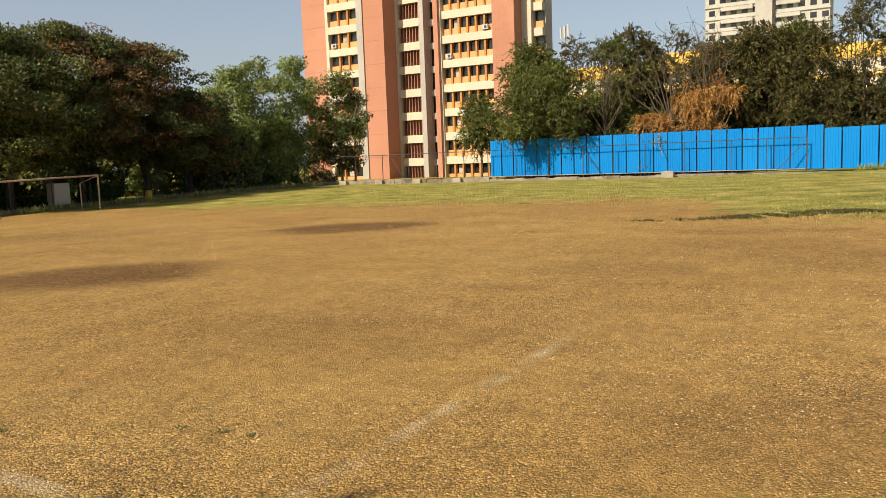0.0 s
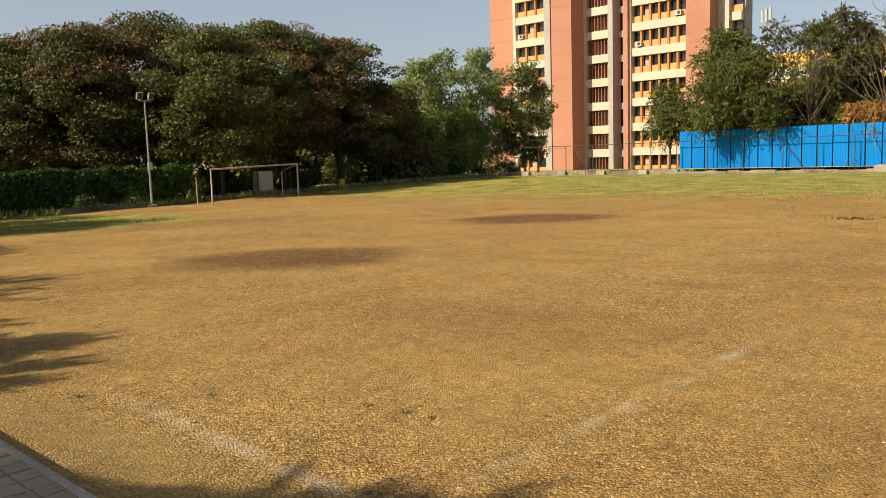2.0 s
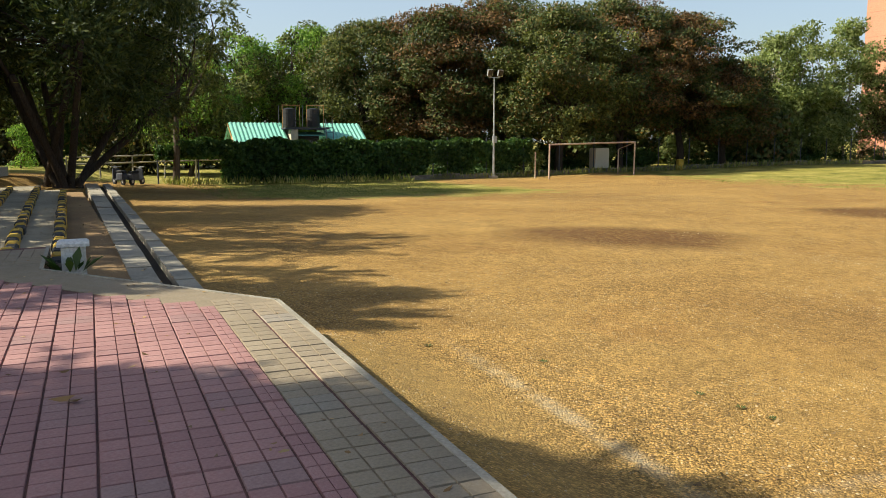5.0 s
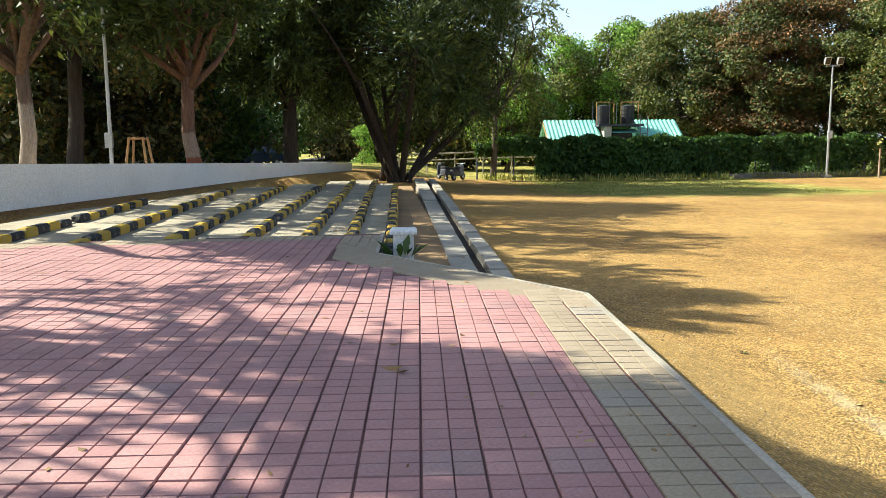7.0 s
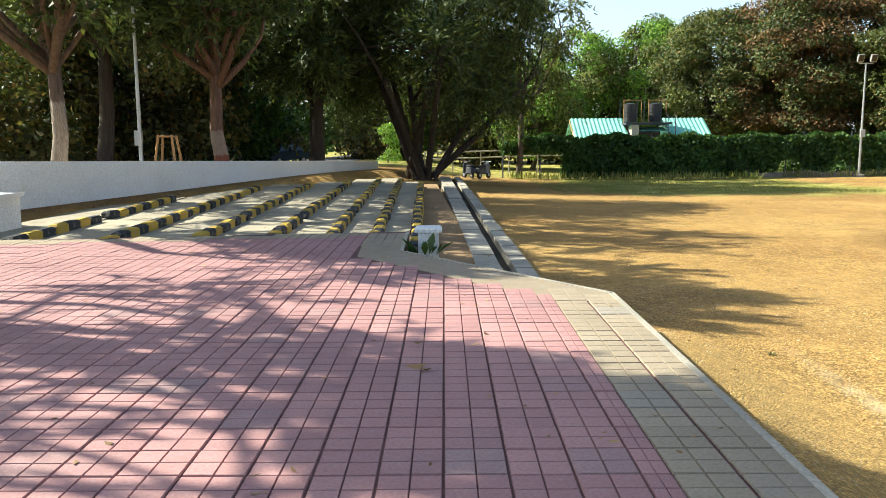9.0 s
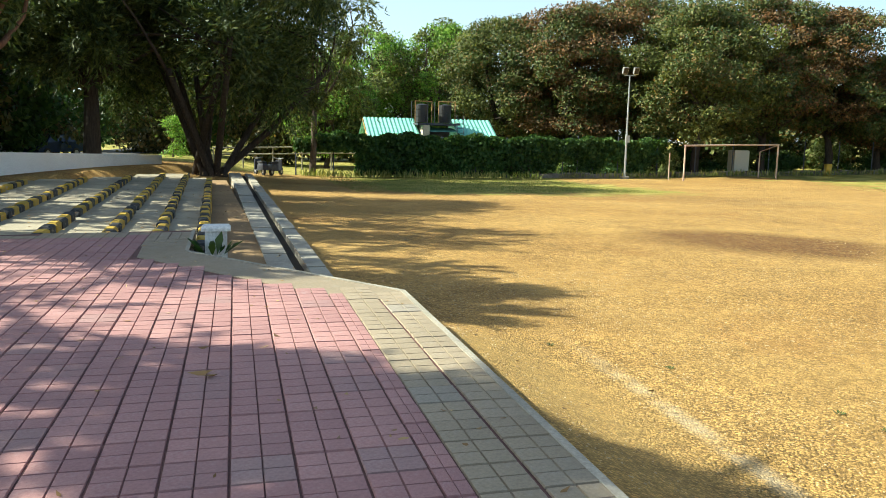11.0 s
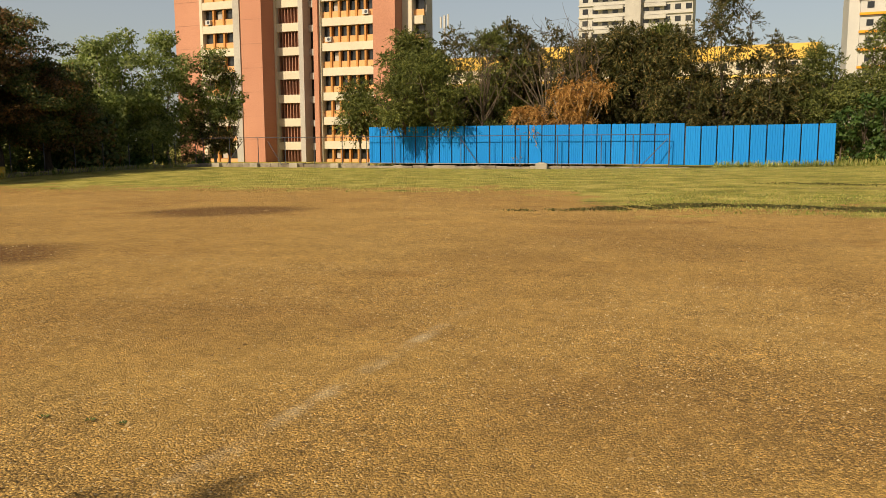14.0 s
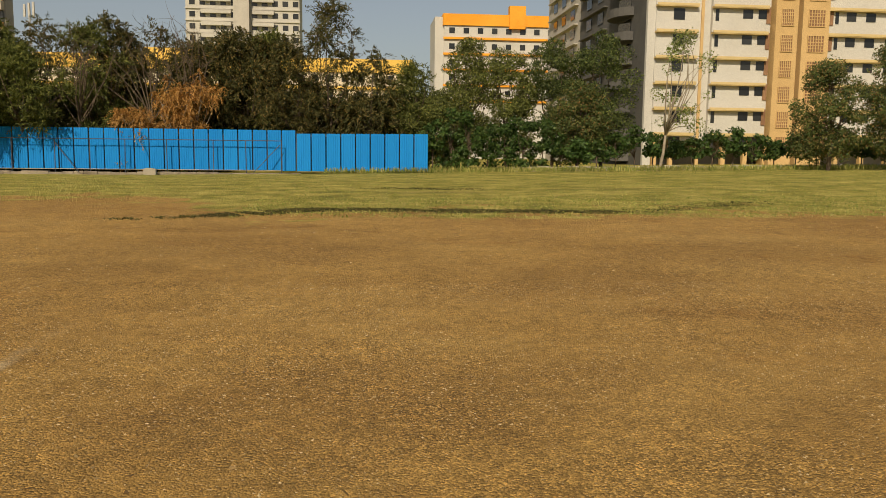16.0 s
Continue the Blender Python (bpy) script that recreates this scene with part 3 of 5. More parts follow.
solo("wall_pier", Shape().box(-14.8, -13.4, -9.3, -7.95, 0.2, 1.08).box(-14.9, -13.3, -9.35, -7.9, 1.08, 1.16), M_WHITEWASH, "whitewashed rubble stub beside the boundary wall", "wall", "structure")

# road behind the wall, running away
road = Shape()
pts = [(-6 - 6 * i, -15.0 + 0.55 * i) for i in range(30)]
for (ax, ay), (bx, by) in zip(pts, pts[1:]):
    za, zb = land_at(ax, ay) + 0.05, land_at(bx, by) + 0.05
    road.add([(ax, ay - 2.6, za), (ax, ay + 2.2, za), (bx, by + 2.2, zb), (bx, by - 2.6, zb)], [(3, 2, 1, 0)])
solo("road", road, M_ROAD, "narrow asphalt road under trees", "road", "structure")

# ---- low rubble wall round the far side, chain fence posts, blue hoarding ----
kerb = Shape()
x = -54.0
while x < -5.6:
    w = random.uniform(0.7, 1.3)
    zb = land_at(x, 69.2)
    kerb.soft_box(x, x + w - 0.02, 69.0 + random.uniform(-0.05, 0.05), 69.5, zb - 0.3, (0.40 if x < -34.5 else 0.24) + random.uniform(-0.05, 0.05), 0.05)
    x += w
y = 19.0
while y < 69.0:
    w = random.uniform(0.7, 1.4)
    xk = -53.0 - 0.9 * float(smooth(y, 20, 34))
    zb = land_at(xk, y)
    kerb.soft_box(xk - 0.4, xk + random.uniform(-0.05, 0.05), y, y + w - 0.02, zb - 0.3, zb + 0.34 + random.uniform(-0.06, 0.06), 0.05)
    y += w
solo("rubble_kerb", kerb, M_RUBBLE, "low rubble stone wall along the field edge", "wall", "structure")
for i in range(4):
    x = -52 + i * 4.6
    solo("kerb_pier", Shape().soft_box(x, x + 0.9, 68.6, 69.1, land_at(x, 69) - 0.2, 0.42, 0.04), M_CONC, "pale concrete stub in the low stone wall", "pier", group="wall stubs")


def sheet_mesh(w, h):
    s, k = Shape(), 6
    prof = []
    for i in range(k):
        a = i * (w - 0.10) / k
        prof += [(a, 0.0), (a + w / k * 0.45, 0.0), (a + w / k * 0.58, -0.02), (a + w / k * 0.8, -0.02)]
    prof.append((w - 0.10, 0.0))
    n = len(prof)
    v = [(px, py, z) for z in (0, h) for px, py in prof]
    s.add(v, [(i, i + 1, n + i + 1, n + i) for i in range(n - 1)])
    s.box(0.0, w - 0.10, 0.006, 0.012, 0.0, h)
    return s.mesh("sheet", M_BLUE)


hoarding = thing("hoarding", "bright blue corrugated metal sheet hoarding", "fence")
tall, low = sheet_mesh(1.22, 3.45), sheet_mesh(1.26, 3.2)
for i in range(24):
    o = part("sheet", tall, None, hoarding, at=(-34.62 + 1.2196 * i, 70.0 + random.uniform(-0.02, 0.02), 0.42))
    o.rotation_euler = (0, random.uniform(-0.003, 0.003), 0)
for i in range(9):
    part("sheet", low, None, hoarding, at=(-5.32 + 1.26 * i, 69.85 + random.uniform(-0.02, 0.02), 0.40 + 0.012 * i))
# added dark sheet; seen through the gaps it draws the joints' shadow lines
part("backing", Shape().box(-34.6, 5.95, 70.14, 70.2, 0.4, 3.5), M_DARKPIPE, hoarding, "dark sheet behind the joints that draws their shadow lines")
for z in (0.9, 2.2, 3.3):
    part("rail", Shape().box(-34.6, 6.0, 70.05, 70.12, z, z + 0.06), M_DARKPIPE, hoarding)

chain = thing("chain_fence", "dark pipe frame of a chain fence before the hoarding", "fence")
part("top_rail", Shape().tube([(-53.8, 69.3, 2.95), (-6.6, 69.3, 2.95)], 0.035, 6), M_DARKPIPE, chain)
for x in (-53.5, -50.2, -46.8, -43.6, -40.3, -37.2, -34.6, -31.6, -28.4, -25.0, -22.2, -19.4, -16.0, -12.2, -9.5, -6.6):
    part("post", Shape().tube([(x, 69.3, -0.1), (x + random.uniform(-0.05, 0.05), 69.3, 2.97)], 0.04, 6), M_DARKPIPE, chain)
for x, d in ((-48.6, 1.6), (-45.6, -2.0), (-24.9, -2.0), (-6.7, 2.2)):
    part("brace", Shape().tube([(x, 69.25, 2.6), (x - d, 68.6, 0.2)], 0.035, 6), M_DARKPIPE, chain)
part("bottom_rail", Shape().tube([(-34.6, 69.3, 0.46), (-6.6, 69.3, 0.46)], 0.03, 6), M_CONC, chain)
for y in np.arange(24, 69, 3.2):
    part("post", Shape().tube([(-54.1, y, -0.4), (-54.1, y, 2.4)], 0.04, 6), M_DARKPIPE, chain)
solo("concrete_block", Shape().soft_box(-17.7, -16.7, 68.2, 68.6, land_at(-17, 68) - 0.05, 0.55, 0.05).box(-17.5, -16.9, 68.25, 68.55, 0.5, 0.6), M_CONC, "grey concrete drinking trough block on the turf", "block")


# ---- pink apartment block ----
FLOOR, STOREYS = 3.08, 10


def pink_block():
    b = thing("apartment_block", "tall pink rendered apartment block with cream bands and dark windows", "building", (0, 0, 0))
    top = 1.7 + FLOOR * STOREYS
    z0 = -0.6
    core = Shape().box(-74.5, -38.8, 95.0, 97.0, z0, top)
    part("core", core, M_GREYWALL, b, "grey recessed wall")
    part("wall", Shape().box(-74.7, -70.4, 91.8, 98, z0, top + 1), M_PINKWALL, b, "pink wall")
    part("wall", Shape().box(-62.85, -59.69, 90.0, 92.9, z0, top + 1), M_PINKWALL, b, "pink stair tower")
    part("wall", Shape().box(-52.65, -52.0, 90.9, 96, z0, top + 1), M_PINKWALL, b, "narrow pink pier")
    part("wall", Shape().box(-44.5, -41.5, 91.4, 93.6, z0, top + 1), M_PINKWALL, b, "pink wall")
    part("wall", Shape().box(-41.5, -40.2, 93.6, 97, z0, top + 1), M_CREAM, b, "cream wall")
    part("pier", Shape().box(-65.1, -64.1, 91.5, 95, z0, top), M_GREYWALL, b)
    part("pier", Shape().box(-70.4, -69.95, 91.5, 95, z0, top), M_CREAM, b)
    part("pier", Shape().box(-59.69, -59.38, 92.9, 95, z0, top), M_CREAM, b, "white post")
    part("pier", Shape().box(-56.0, -55.3, 92.9, 95.5, z0, top), M_GREYWALL, b)
    part("pier", Shape().box(-52.0, -51.8, 91.3, 95, z0, top), M_CREAM, b)
    pane = Shape().box(0, 1.0, 0, 0.05, 0, 1.25).mesh("window", M_GLASS)
    for k in range(STOREYS):
        zb = 1.7 + FLOOR * k
        # band, sill panel and windows of each bay
        for x0, x1, y, n in ((-69.95, -65.1, 91.9, 3), (-51.8, -44.5, 91.9, 6), (-40.2, -38.9, 94.4, 1)):
            part("band", Shape().box(x0, x1, y - 0.35, y + 1.5, zb, zb + 1.0), M_CREAM, b)
            part("sill_panel", Shape().box(x0, x1, y + 0.02, y + 0.3, zb - 2.08, zb - 1.27), M_ORANGEPANEL, b)
            w = (x1 - x0) / n
            for i in range(n):
                o = part("window", pane, None, b, at=(x0 + w * i + 0.12, y + 0.35, zb - 1.27))
                o.scale = (w - 0.2, 1, 1)
                if i:
                    part("mullion", Shape().box(x0 + w * i - 0.13, x0 + w * i + 0.13, y - 0.18, y + 0.5, zb - 2.08, zb), M_MULLION, b)
            if k % 2 == 0 and n > 1:
                part("curtain", Shape().box(x0 + w * 1.25, x0 + w * 1.7, y + 0.31, y + 0.34, zb - 1.2, zb - 0.2), M_GREYWALL, b)
        part("band", Shape().box(-59.38, -56.0, 93.1, 95.3, zb - 0.1, zb + 0.95), M_CREAM, b)
        part("band", Shape().box(-55.3, -52.65, 94.3, 95.4, zb - 0.1, zb + 0.75), M_GREYWALL, b)
        for i in range(7):
            x = -59.25 + i * 0.47
            part("louvre", Shape().box(x, x + 0.1, 93.4, 94.6, zb - 2.1, zb - 0.1), M_LOUVRE, b)
        part("louvre_back", Shape().box(-59.38, -56.0, 94.7, 94.9, zb - 2.1, zb - 0.1), M_LOUVRE, b)
        # dark glass sheet put across the recess in place of its shade
        part("window", Shape().box(-55.3, -52.65, 94.9, 94.99, zb - 2.3, zb - 0.1), M_GLASS, b)
    for x, y, k in ((-69.4, 91.5, 6), (-45.9, 91.5, 6), (-51.2, 91.5, 5)):
        u = part("air_conditioner", Shape().soft_box(x, x + 0.8, y - 0.15, y + 0.3, 1.75 + FLOOR * k - 2.0, 1.75 + FLOOR * k - 1.4, 0.03), M_WHITEWALL, b, "white air conditioner unit")
        part("fan", Shape().tube([(x + 0.5, y - 0.17, 1.75 + FLOOR * k - 1.7), (x + 0.5, y - 0.12, 1.75 + FLOOR * k - 1.7)], 0.2, 12), M_DARKPIPE, u)
    part("roof", Shape().box(-75, -39.0, 91.5, 98, top + 1.0, top + 1.4), M_GREYWALL, b)
    for z in np.arange(2.9, top, FLOOR * 1.0):
        part("groove", Shape().box(-62.87, -59.67, 89.985, 90.02, z, z + 0.05), M_LOUVRE, b)
        part("groove", Shape().box(-74.72, -70.38, 91.785, 91.82, z, z + 0.05), M_LOUVRE, b)


pink_block()


# ---- white housing block with tan lattice stair towers ----
def white_block():
    b = thing("housing_block", "white housing block with mustard sunshades and tan stair towers", "building")
    y, z0, top, pitch = 98.0, 0.4, 34.0, 3.13
    part("wall", Shape().box(35.4, 95, y + 0.3, 118, 4.0, top), M_WHITEWALL, b)
    for x0, x1 in ((36.2, 41.9), (43.4, 50.9), (58.3, 68.5), (69.5, 80)):
        part("wall", Shape().box(x0, x1, y - 0.3, y + 0.5, 4.0, top), M_WHITEWALL, b)
    part("pilaster", Shape().box(41.9, 42.25, y - 0.5, y + 0.5, 0.2, top), M_TAN, b)
    part("pilaster", Shape().box(35.2, 36.2, y - 0.1, y + 0.5, 0.2, top), M_WHITEWALL, b)
    for x0, x1 in ((51.2, 54.1), (54.7, 58.2)):
        part("stair_tower", Shape().box(x0, x1, y - 1.1, y + 2, 0.2, top + 1), M_TAN, b, "tan stair tower")
    upright = Shape().box(-0.04, 0.04, -0.05, 0.05, 0, 2.0).mesh("bar", M_TAN)
    crossbar = Shape().box(0, 1, -0.05, 0.05, -0.04, 0.04).mesh("bar", M_TAN)
    slot = Shape().box(0, 0.75, -0.04, 0.1, 0, 1.6).mesh("window", M_GLASS)
    for k in range(10):
        zc = 4.55 + pitch * k
        for x0, x1, cols in ((36.2, 41.9, (2.2,)), (43.4, 50.9, (0.35, 3.9, 5.9)), (58.3, 68.5, (1.1, 2.6, 5.2, 8.0)), (69.5, 80, (1.1, 4.0, 7.0))):
            part("sunshade", Shape().box(x0 - 0.1, x1 - 0.5, y - 0.95, y - 0.25, zc, zc + 0.22).box(x0 - 0.1, x1 - 0.5, y - 1.0, y - 0.9, zc + 0.1, zc + 0.4), M_CHAJJA, b)
            for j, c in enumerate(cols):
                o = part("window", slot, None, b, at=(x0 + c, y - 0.31, zc - (1.5 if j == 0 else 1.15)))
                o.scale = ((0.6, 1, 0.9) if j == 0 else (1.7, 1, 0.68)) if len(cols) > 1 else (1.9, 1, 0.85)
        for x0, x1 in ((51.2, 54.1), (54.7, 58.2)):
            a, c, zl = x0 + 0.75, x1 - 0.65, zc - 2.0
            part("lattice", Shape().box(a, c, y - 1.16, y - 1.05, zl, zl + 2.0), M_LATTICE, b, "brown lattice screen")
            for i in range(7):
                part("bar", upright, None, b, at=(a + (c - a) * i / 6, y - 1.19, zl))
            for i in range(6):
                o = part("bar", crossbar, None, b, at=(a, y - 1.17, zl + 0.4 * i))
                o.scale = (c - a, 1, 1)
        part("lattice", Shape().box(50.35, 50.85, y - 0.42, y - 0.25, zc - 1.7, zc + 0.3), M_LATTICE, b)
        part("lattice", Shape().box(58.5, 59.1, y - 0.42, y - 0.25, zc - 1.7, zc + 0.3), M_LATTICE, b)
    for x in (36.4, 38.6, 41.9, 45.4, 48.3, 50.9, 60.5, 64, 67.5, 71, 75):
        part("column", Shape().box(x, x + 0.55, y - 0.2, y + 0.4, 0.2, 4.0), M_TAN, b)
    part("undercroft", Shape().box(36.2, 90, y + 6, y + 6.3, 0.2, 4.0), M_GREYWALL, b, "shaded undercroft wall")
    part("roof", Shape().box(35, 95, y - 0.4, 118, top, top + 0.6), M_CREAM, b)
    g = thing("grey_wing", "long side wing with curved grey balconies, its shade put into dark wall colour", "building")
    # near wall, its sunshades and balconies are coloured dark for the wing's shade
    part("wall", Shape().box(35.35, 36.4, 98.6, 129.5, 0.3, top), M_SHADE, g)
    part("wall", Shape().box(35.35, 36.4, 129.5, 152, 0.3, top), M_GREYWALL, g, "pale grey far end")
    for k in range(10):
        zc = 4.3 + pitch * k
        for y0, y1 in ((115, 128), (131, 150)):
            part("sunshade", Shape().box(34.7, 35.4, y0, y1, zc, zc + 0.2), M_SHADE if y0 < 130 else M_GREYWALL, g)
        for yy in (117, 123, 133, 139, 145):
            part("window", Shape().box(35.25, 35.4, yy, yy + 2.6, zc - 1.9, zc - 0.3), M_GLASS, g)
        arc = [(35.3 + 2.2 * math.cos(a), 107 + 3.6 * math.sin(a)) for a in np.linspace(math.pi / 2, 1.5 * math.pi, 12)]
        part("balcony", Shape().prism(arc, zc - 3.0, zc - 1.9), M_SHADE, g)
        part("window", Shape().box(35.25, 35.4, 104.5, 109.5, zc - 1.9, zc - 0.2), M_GLASS, g)

white_block()


# ---- farther buildings ----
def slab(name, label, x0, x1, y, z1, wall, band, rows, cols, pitch=3.1, zb=0.0, depth=14, win=(1.3, 1.3)):
    b = thing(name, label, "building")
    part("wall", Shape().box(x0, x1, y, y + depth, zb, z1), wall, b)
    part("parapet", Shape().box(x0 - 0.3, x1 + 0.3, y - 0.4, y + depth, z1 - 2.6, z1), band, b)
    pane = Shape().box(0, win[0], -0.06, 0.05, 0, win[1]).mesh("window", M_GLASS)
    for r in range(rows):
        z = z1 - 4.2 - pitch * r
        part("band", Shape().box(x0 - 0.2, x1 + 0.2, y - 0.5, y, z - 1.6, z - 1.1), band, b)
        for c in range(cols):
            part("window", pane, None, b, at=(x0 + (x1 - x0) * (c + 0.35) / cols, y, z - 0.2))
    return b


orange = slab("orange_building", "four-storey white building with bright orange parapet and bands", 19.4, 46.2, 190, 34.2, M_WHITEWALL, M_ORANGE, 5, 8, 3.6)
part("stair_head", Shape().box(34.6, 38.4, 189, 191, 31, 36.2), M_ORANGE, orange)
part("side", Shape().box(17.3, 19.4, 191, 204, 4, 33.6), M_WHITEWALL, orange)
slab("yellow_building", "long low yellow building behind the trees", -66, 9.9, 160, 20.0, M_CREAM, M_YELLOWWALL, 2, 26)
part("upper", Shape().box(-41.5, -25.6, 162, 172, 18, 21.6), M_YELLOWWALL, slab("yellow_annex", "yellow block above the long building", -41, -26, 161, 20.8, M_YELLOWWALL, M_YELLOWWALL, 1, 6))
tower = slab("cream_tower", "hazy cream apartment tower far off", -62, -22, 300, 62, M_HAZE, M_HAZE, 14, 11, 4.2, win=(2.0, 1.9))
part("shaft", Shape().box(-45, -39.5, 297, 301, 0, 66), M_GREYWALL, tower, "grey lift shaft")
for i in range(15):
    part("balcony", Shape().box(-56.5, -46, 298.4, 300, 4.2 * i, 4.2 * i + 1.3), M_HAZE, tower)
    part("balcony", Shape().box(-38.5, -31, 298.4, 300, 4.2 * i, 4.2 * i + 1.3), M_HAZE, tower)
mast = thing("antenna_mast", "small rooftop mast with white panel antennas", "antenna", (-53.6, 140, 0.0))
part("pole", Shape().tube([(0, 0, -1.5), (0, 0, 25.5)], 0.2, 6), M_STEEL, mast)
for i, a in enumerate((-0.7, 0.0, 0.7)):
    part("panel", Shape().box(a - 0.15, a + 0.15, -0.3, 0.0, 23.3, 25.3 + 0.2 * i), M_WHITEWALL, mast)
slab("low_yellow_house", "small yellow house seen between tree trunks", -98, -93, 58, 7.5, M_YELLOWWALL, M_WHITEWALL, 2, 2)
slab("white_house", "white house among the roadside trees", -62, -48, -27, 6.5, M_WHITEWALL, M_WHITEWALL, 2, 4)
far_kerb = Shape()
x = 14.0
while x < 58:
    w = random.uniform(0.8, 1.6)
    zb = land_at(x, 72.6)
    far_kerb.soft_box(x, x + w - 0.03, 72.4, 72.9, zb - 0.3, zb + 0.42 + random.uniform(-0.07, 0.07), 0.05)
    x += w
solo("far_kerb", far_kerb, M_CONC, "low pale stone kerb along the far turf", "wall", "structure")


# ---- trees ----
def crown_mesh(name, rng, clumps, per, leaf, mat, feather=False, droop=0.2, layered=False):
    """Leaves gathered in clumps (centre, radius); feather: long leaflets along fanned twigs."""
    out = []
    for c, r in clumps:
        c = np.asarray(c, float)
        n = max(20, int(per * (r ** 2)))
        if feather:
            tw = max(6, n // 14)
            d = unit(rng.normal(size=(tw, 3)) + (0, 0, 0.25))
            start = c + d * r * rng.uniform(0.0, 0.45, (tw, 1))
            t = np.linspace(0.1, 1, 14)
            pts = start[:, None] + d[:, None] * (t[None, :, None] * r * 0.95)
            pts[:, :, 2] -= (t ** 2)[None] * r * (droop + 0.3 * rng.random((tw, 1)))
            pts += rng.normal(scale=0.05 * r, size=pts.shape)
            pts = pts.reshape(-1, 3)
            al = np.repeat(d, 14, 0) + rng.normal(scale=0.55, size=pts.shape)
            al[:, 2] -= droop
            out.append(leaves(rng, pts, al, np.repeat(d, 14, 0) * 1.1 + rng.normal(scale=0.5, size=pts.shape) + (0, 0, 0.6), leaf * 1.6 * rng.uniform(0.6, 1.3, len(pts)), leaf * 0.38 * rng.uniform(0.7, 1.3, len(pts))))
        else:
            d = unit(rng.normal(size=(n, 3)))
            rad = r * (0.45 + 0.55 * rng.random((n, 1)) ** 0.5)
            rad *= 1 + 0.25 * np.sin(d[:, :1] * 5 + c[0]) * np.cos(d[:, 2:3] * 4 + c[1])
            pts = c + d * rad * ((1.2, 1.2, 0.6) if layered else (1, 1, 0.72))
            al = rng.normal(size=(n, 3)) + d * 0.4 - np.array((0, 0, droop))
            nr = d * (0.8 if layered else 1.4) + rng.normal(scale=0.5, size=(n, 3)) + (0, 0, 1.1 if layered else 0.5)
            out.append(leaves(rng, pts, al, nr, leaf * rng.uniform(0.6, 1.3, n), leaf * 0.62 * rng.uniform(0.6, 1.3, n)))
    return quads(name, np.concatenate(out), mat)


def limb(s, rng, a, b, r0, r1, sides=6, bend=0.12, n=5):
    a, b = np.asarray(a, float), np.asarray(b, float)
    L = np.linalg.norm(b - a)
    off = rng.normal(scale=bend * L, size=3)
    t = np.linspace(0, 1, n)
    pts = [a + (b - a) * u + off * math.sin(math.pi * u) * (1, 1, 0.5) + (0, 0, 0.06 * L * math.sin(math.pi * u)) for u in t]
    s.tube(pts, [r0 + (r1 - r0) * u for u in t], sides)
    return pts


def tree(name, label, x, y, height, spread, seed, leaf_m, bark_m=None, trunk=0.3, fork=0.3, base=0.3, clump=1.3, count=60, per=260, leaf=0.22,
         feather=False, lean=(0, 0), second=None, flat=0.75, droop=0.2, thin=1.0, z=None, category="tree", stems=1, group="", layered=False):
    """A tapered trunk, limbs to the clumps, and an uneven crown of clumps. fork, base: heights of the fork and the crown's foot, as shares of height."""
    rng = np.random.default_rng(seed)
    z0 = land_at(x, y) - 0.05 if z is None else z
    ob = thing(name, label, category, (x, y, z0), group)
    lx, ly = lean
    wood = Shape()
    tops = []
    for k in range(stems):
        o = rng.normal(scale=0.5 if stems > 1 else 0.0, size=2)
        tilt = rng.normal(scale=0.19 * height if stems > 1 else 0.012 * height, size=2)
        top = np.array((o[0] + tilt[0] + lx * fork, o[1] + tilt[1] + ly * fork, height * fork * rng.uniform(0.9, 1.15)))
        f = trunk / (stems ** 0.45)
        pts = [np.array((o[0], o[1], -0.3)), np.array((o[0], o[1], 0.25)), np.array((o[0], o[1], 0)) * 0.6 + top * 0.4 + rng.normal(scale=0.01 * height, size=3) * (1, 1, 0), top]
        wood.tube(pts, [f * 1.45, f * 1.05, f * 0.9, f * 0.72], 9)
        tops.append((top, f))
    mid, half = height * (1 + base) / 2, height * (1 - base) / 2
    clumps = []
    lobes = [(rng.uniform(0, 6.28), rng.uniform(0.7, 1.25)) for _ in range(5)]
    for i in range(count):
        a, h = rng.uniform(0, 2 * math.pi), rng.uniform(-1, 1)
        r = (rng.uniform(0.15, 1) ** 0.55)
        swell = 0.8 + 0.25 * sum(math.cos(a - p) * w for p, w in lobes) / 3
        w = math.sqrt(max(0.0, 1 - abs(h) ** 2.2)) if h > 0 else math.sqrt(max(0.05, 1 - (abs(h) * flat) ** 2))
        c = np.array((math.cos(a) * r * w * spread * swell + lx, math.sin(a) * r * w * spread * swell + ly, mid + h * half * 0.92 * (0.85 + 0.15 * swell) - clump * 0.3))
        clumps.append((c, clump * rng.uniform(0.55, 1.25)))
    for i in rng.choice(len(clumps), min(len(clumps), 16), replace=False):
        top, f = tops[int(rng.integers(len(tops)))]
        pts = limb(wood, rng, top * rng.uniform(0.75, 1.0), clumps[i][0], f * rng.uniform(0.35, 0.6), f * 0.08)
        for _ in range(2):
            j = int(rng.integers(len(clumps)))
            if np.linalg.norm(clumps[j][0] - pts[3]) < spread * 0.8:
                limb(wood, rng, pts[3], clumps[j][0], f * 0.2, f * 0.05, 5)
    part("trunk", wood, bark_m or M_BARK, ob, smooth=True)
    cut = len(clumps) if second is None else int(len(clumps) * 0.6)
    part("crown", crown_mesh("crown", rng, clumps[:cut], per * thin, leaf, leaf_m, feather, droop, layered), None, ob)
    if second is not None:
        part("crown", crown_mesh("crown", rng, clumps[cut:], per * thin, leaf, second, feather, droop, layered), None, ob)
    return ob


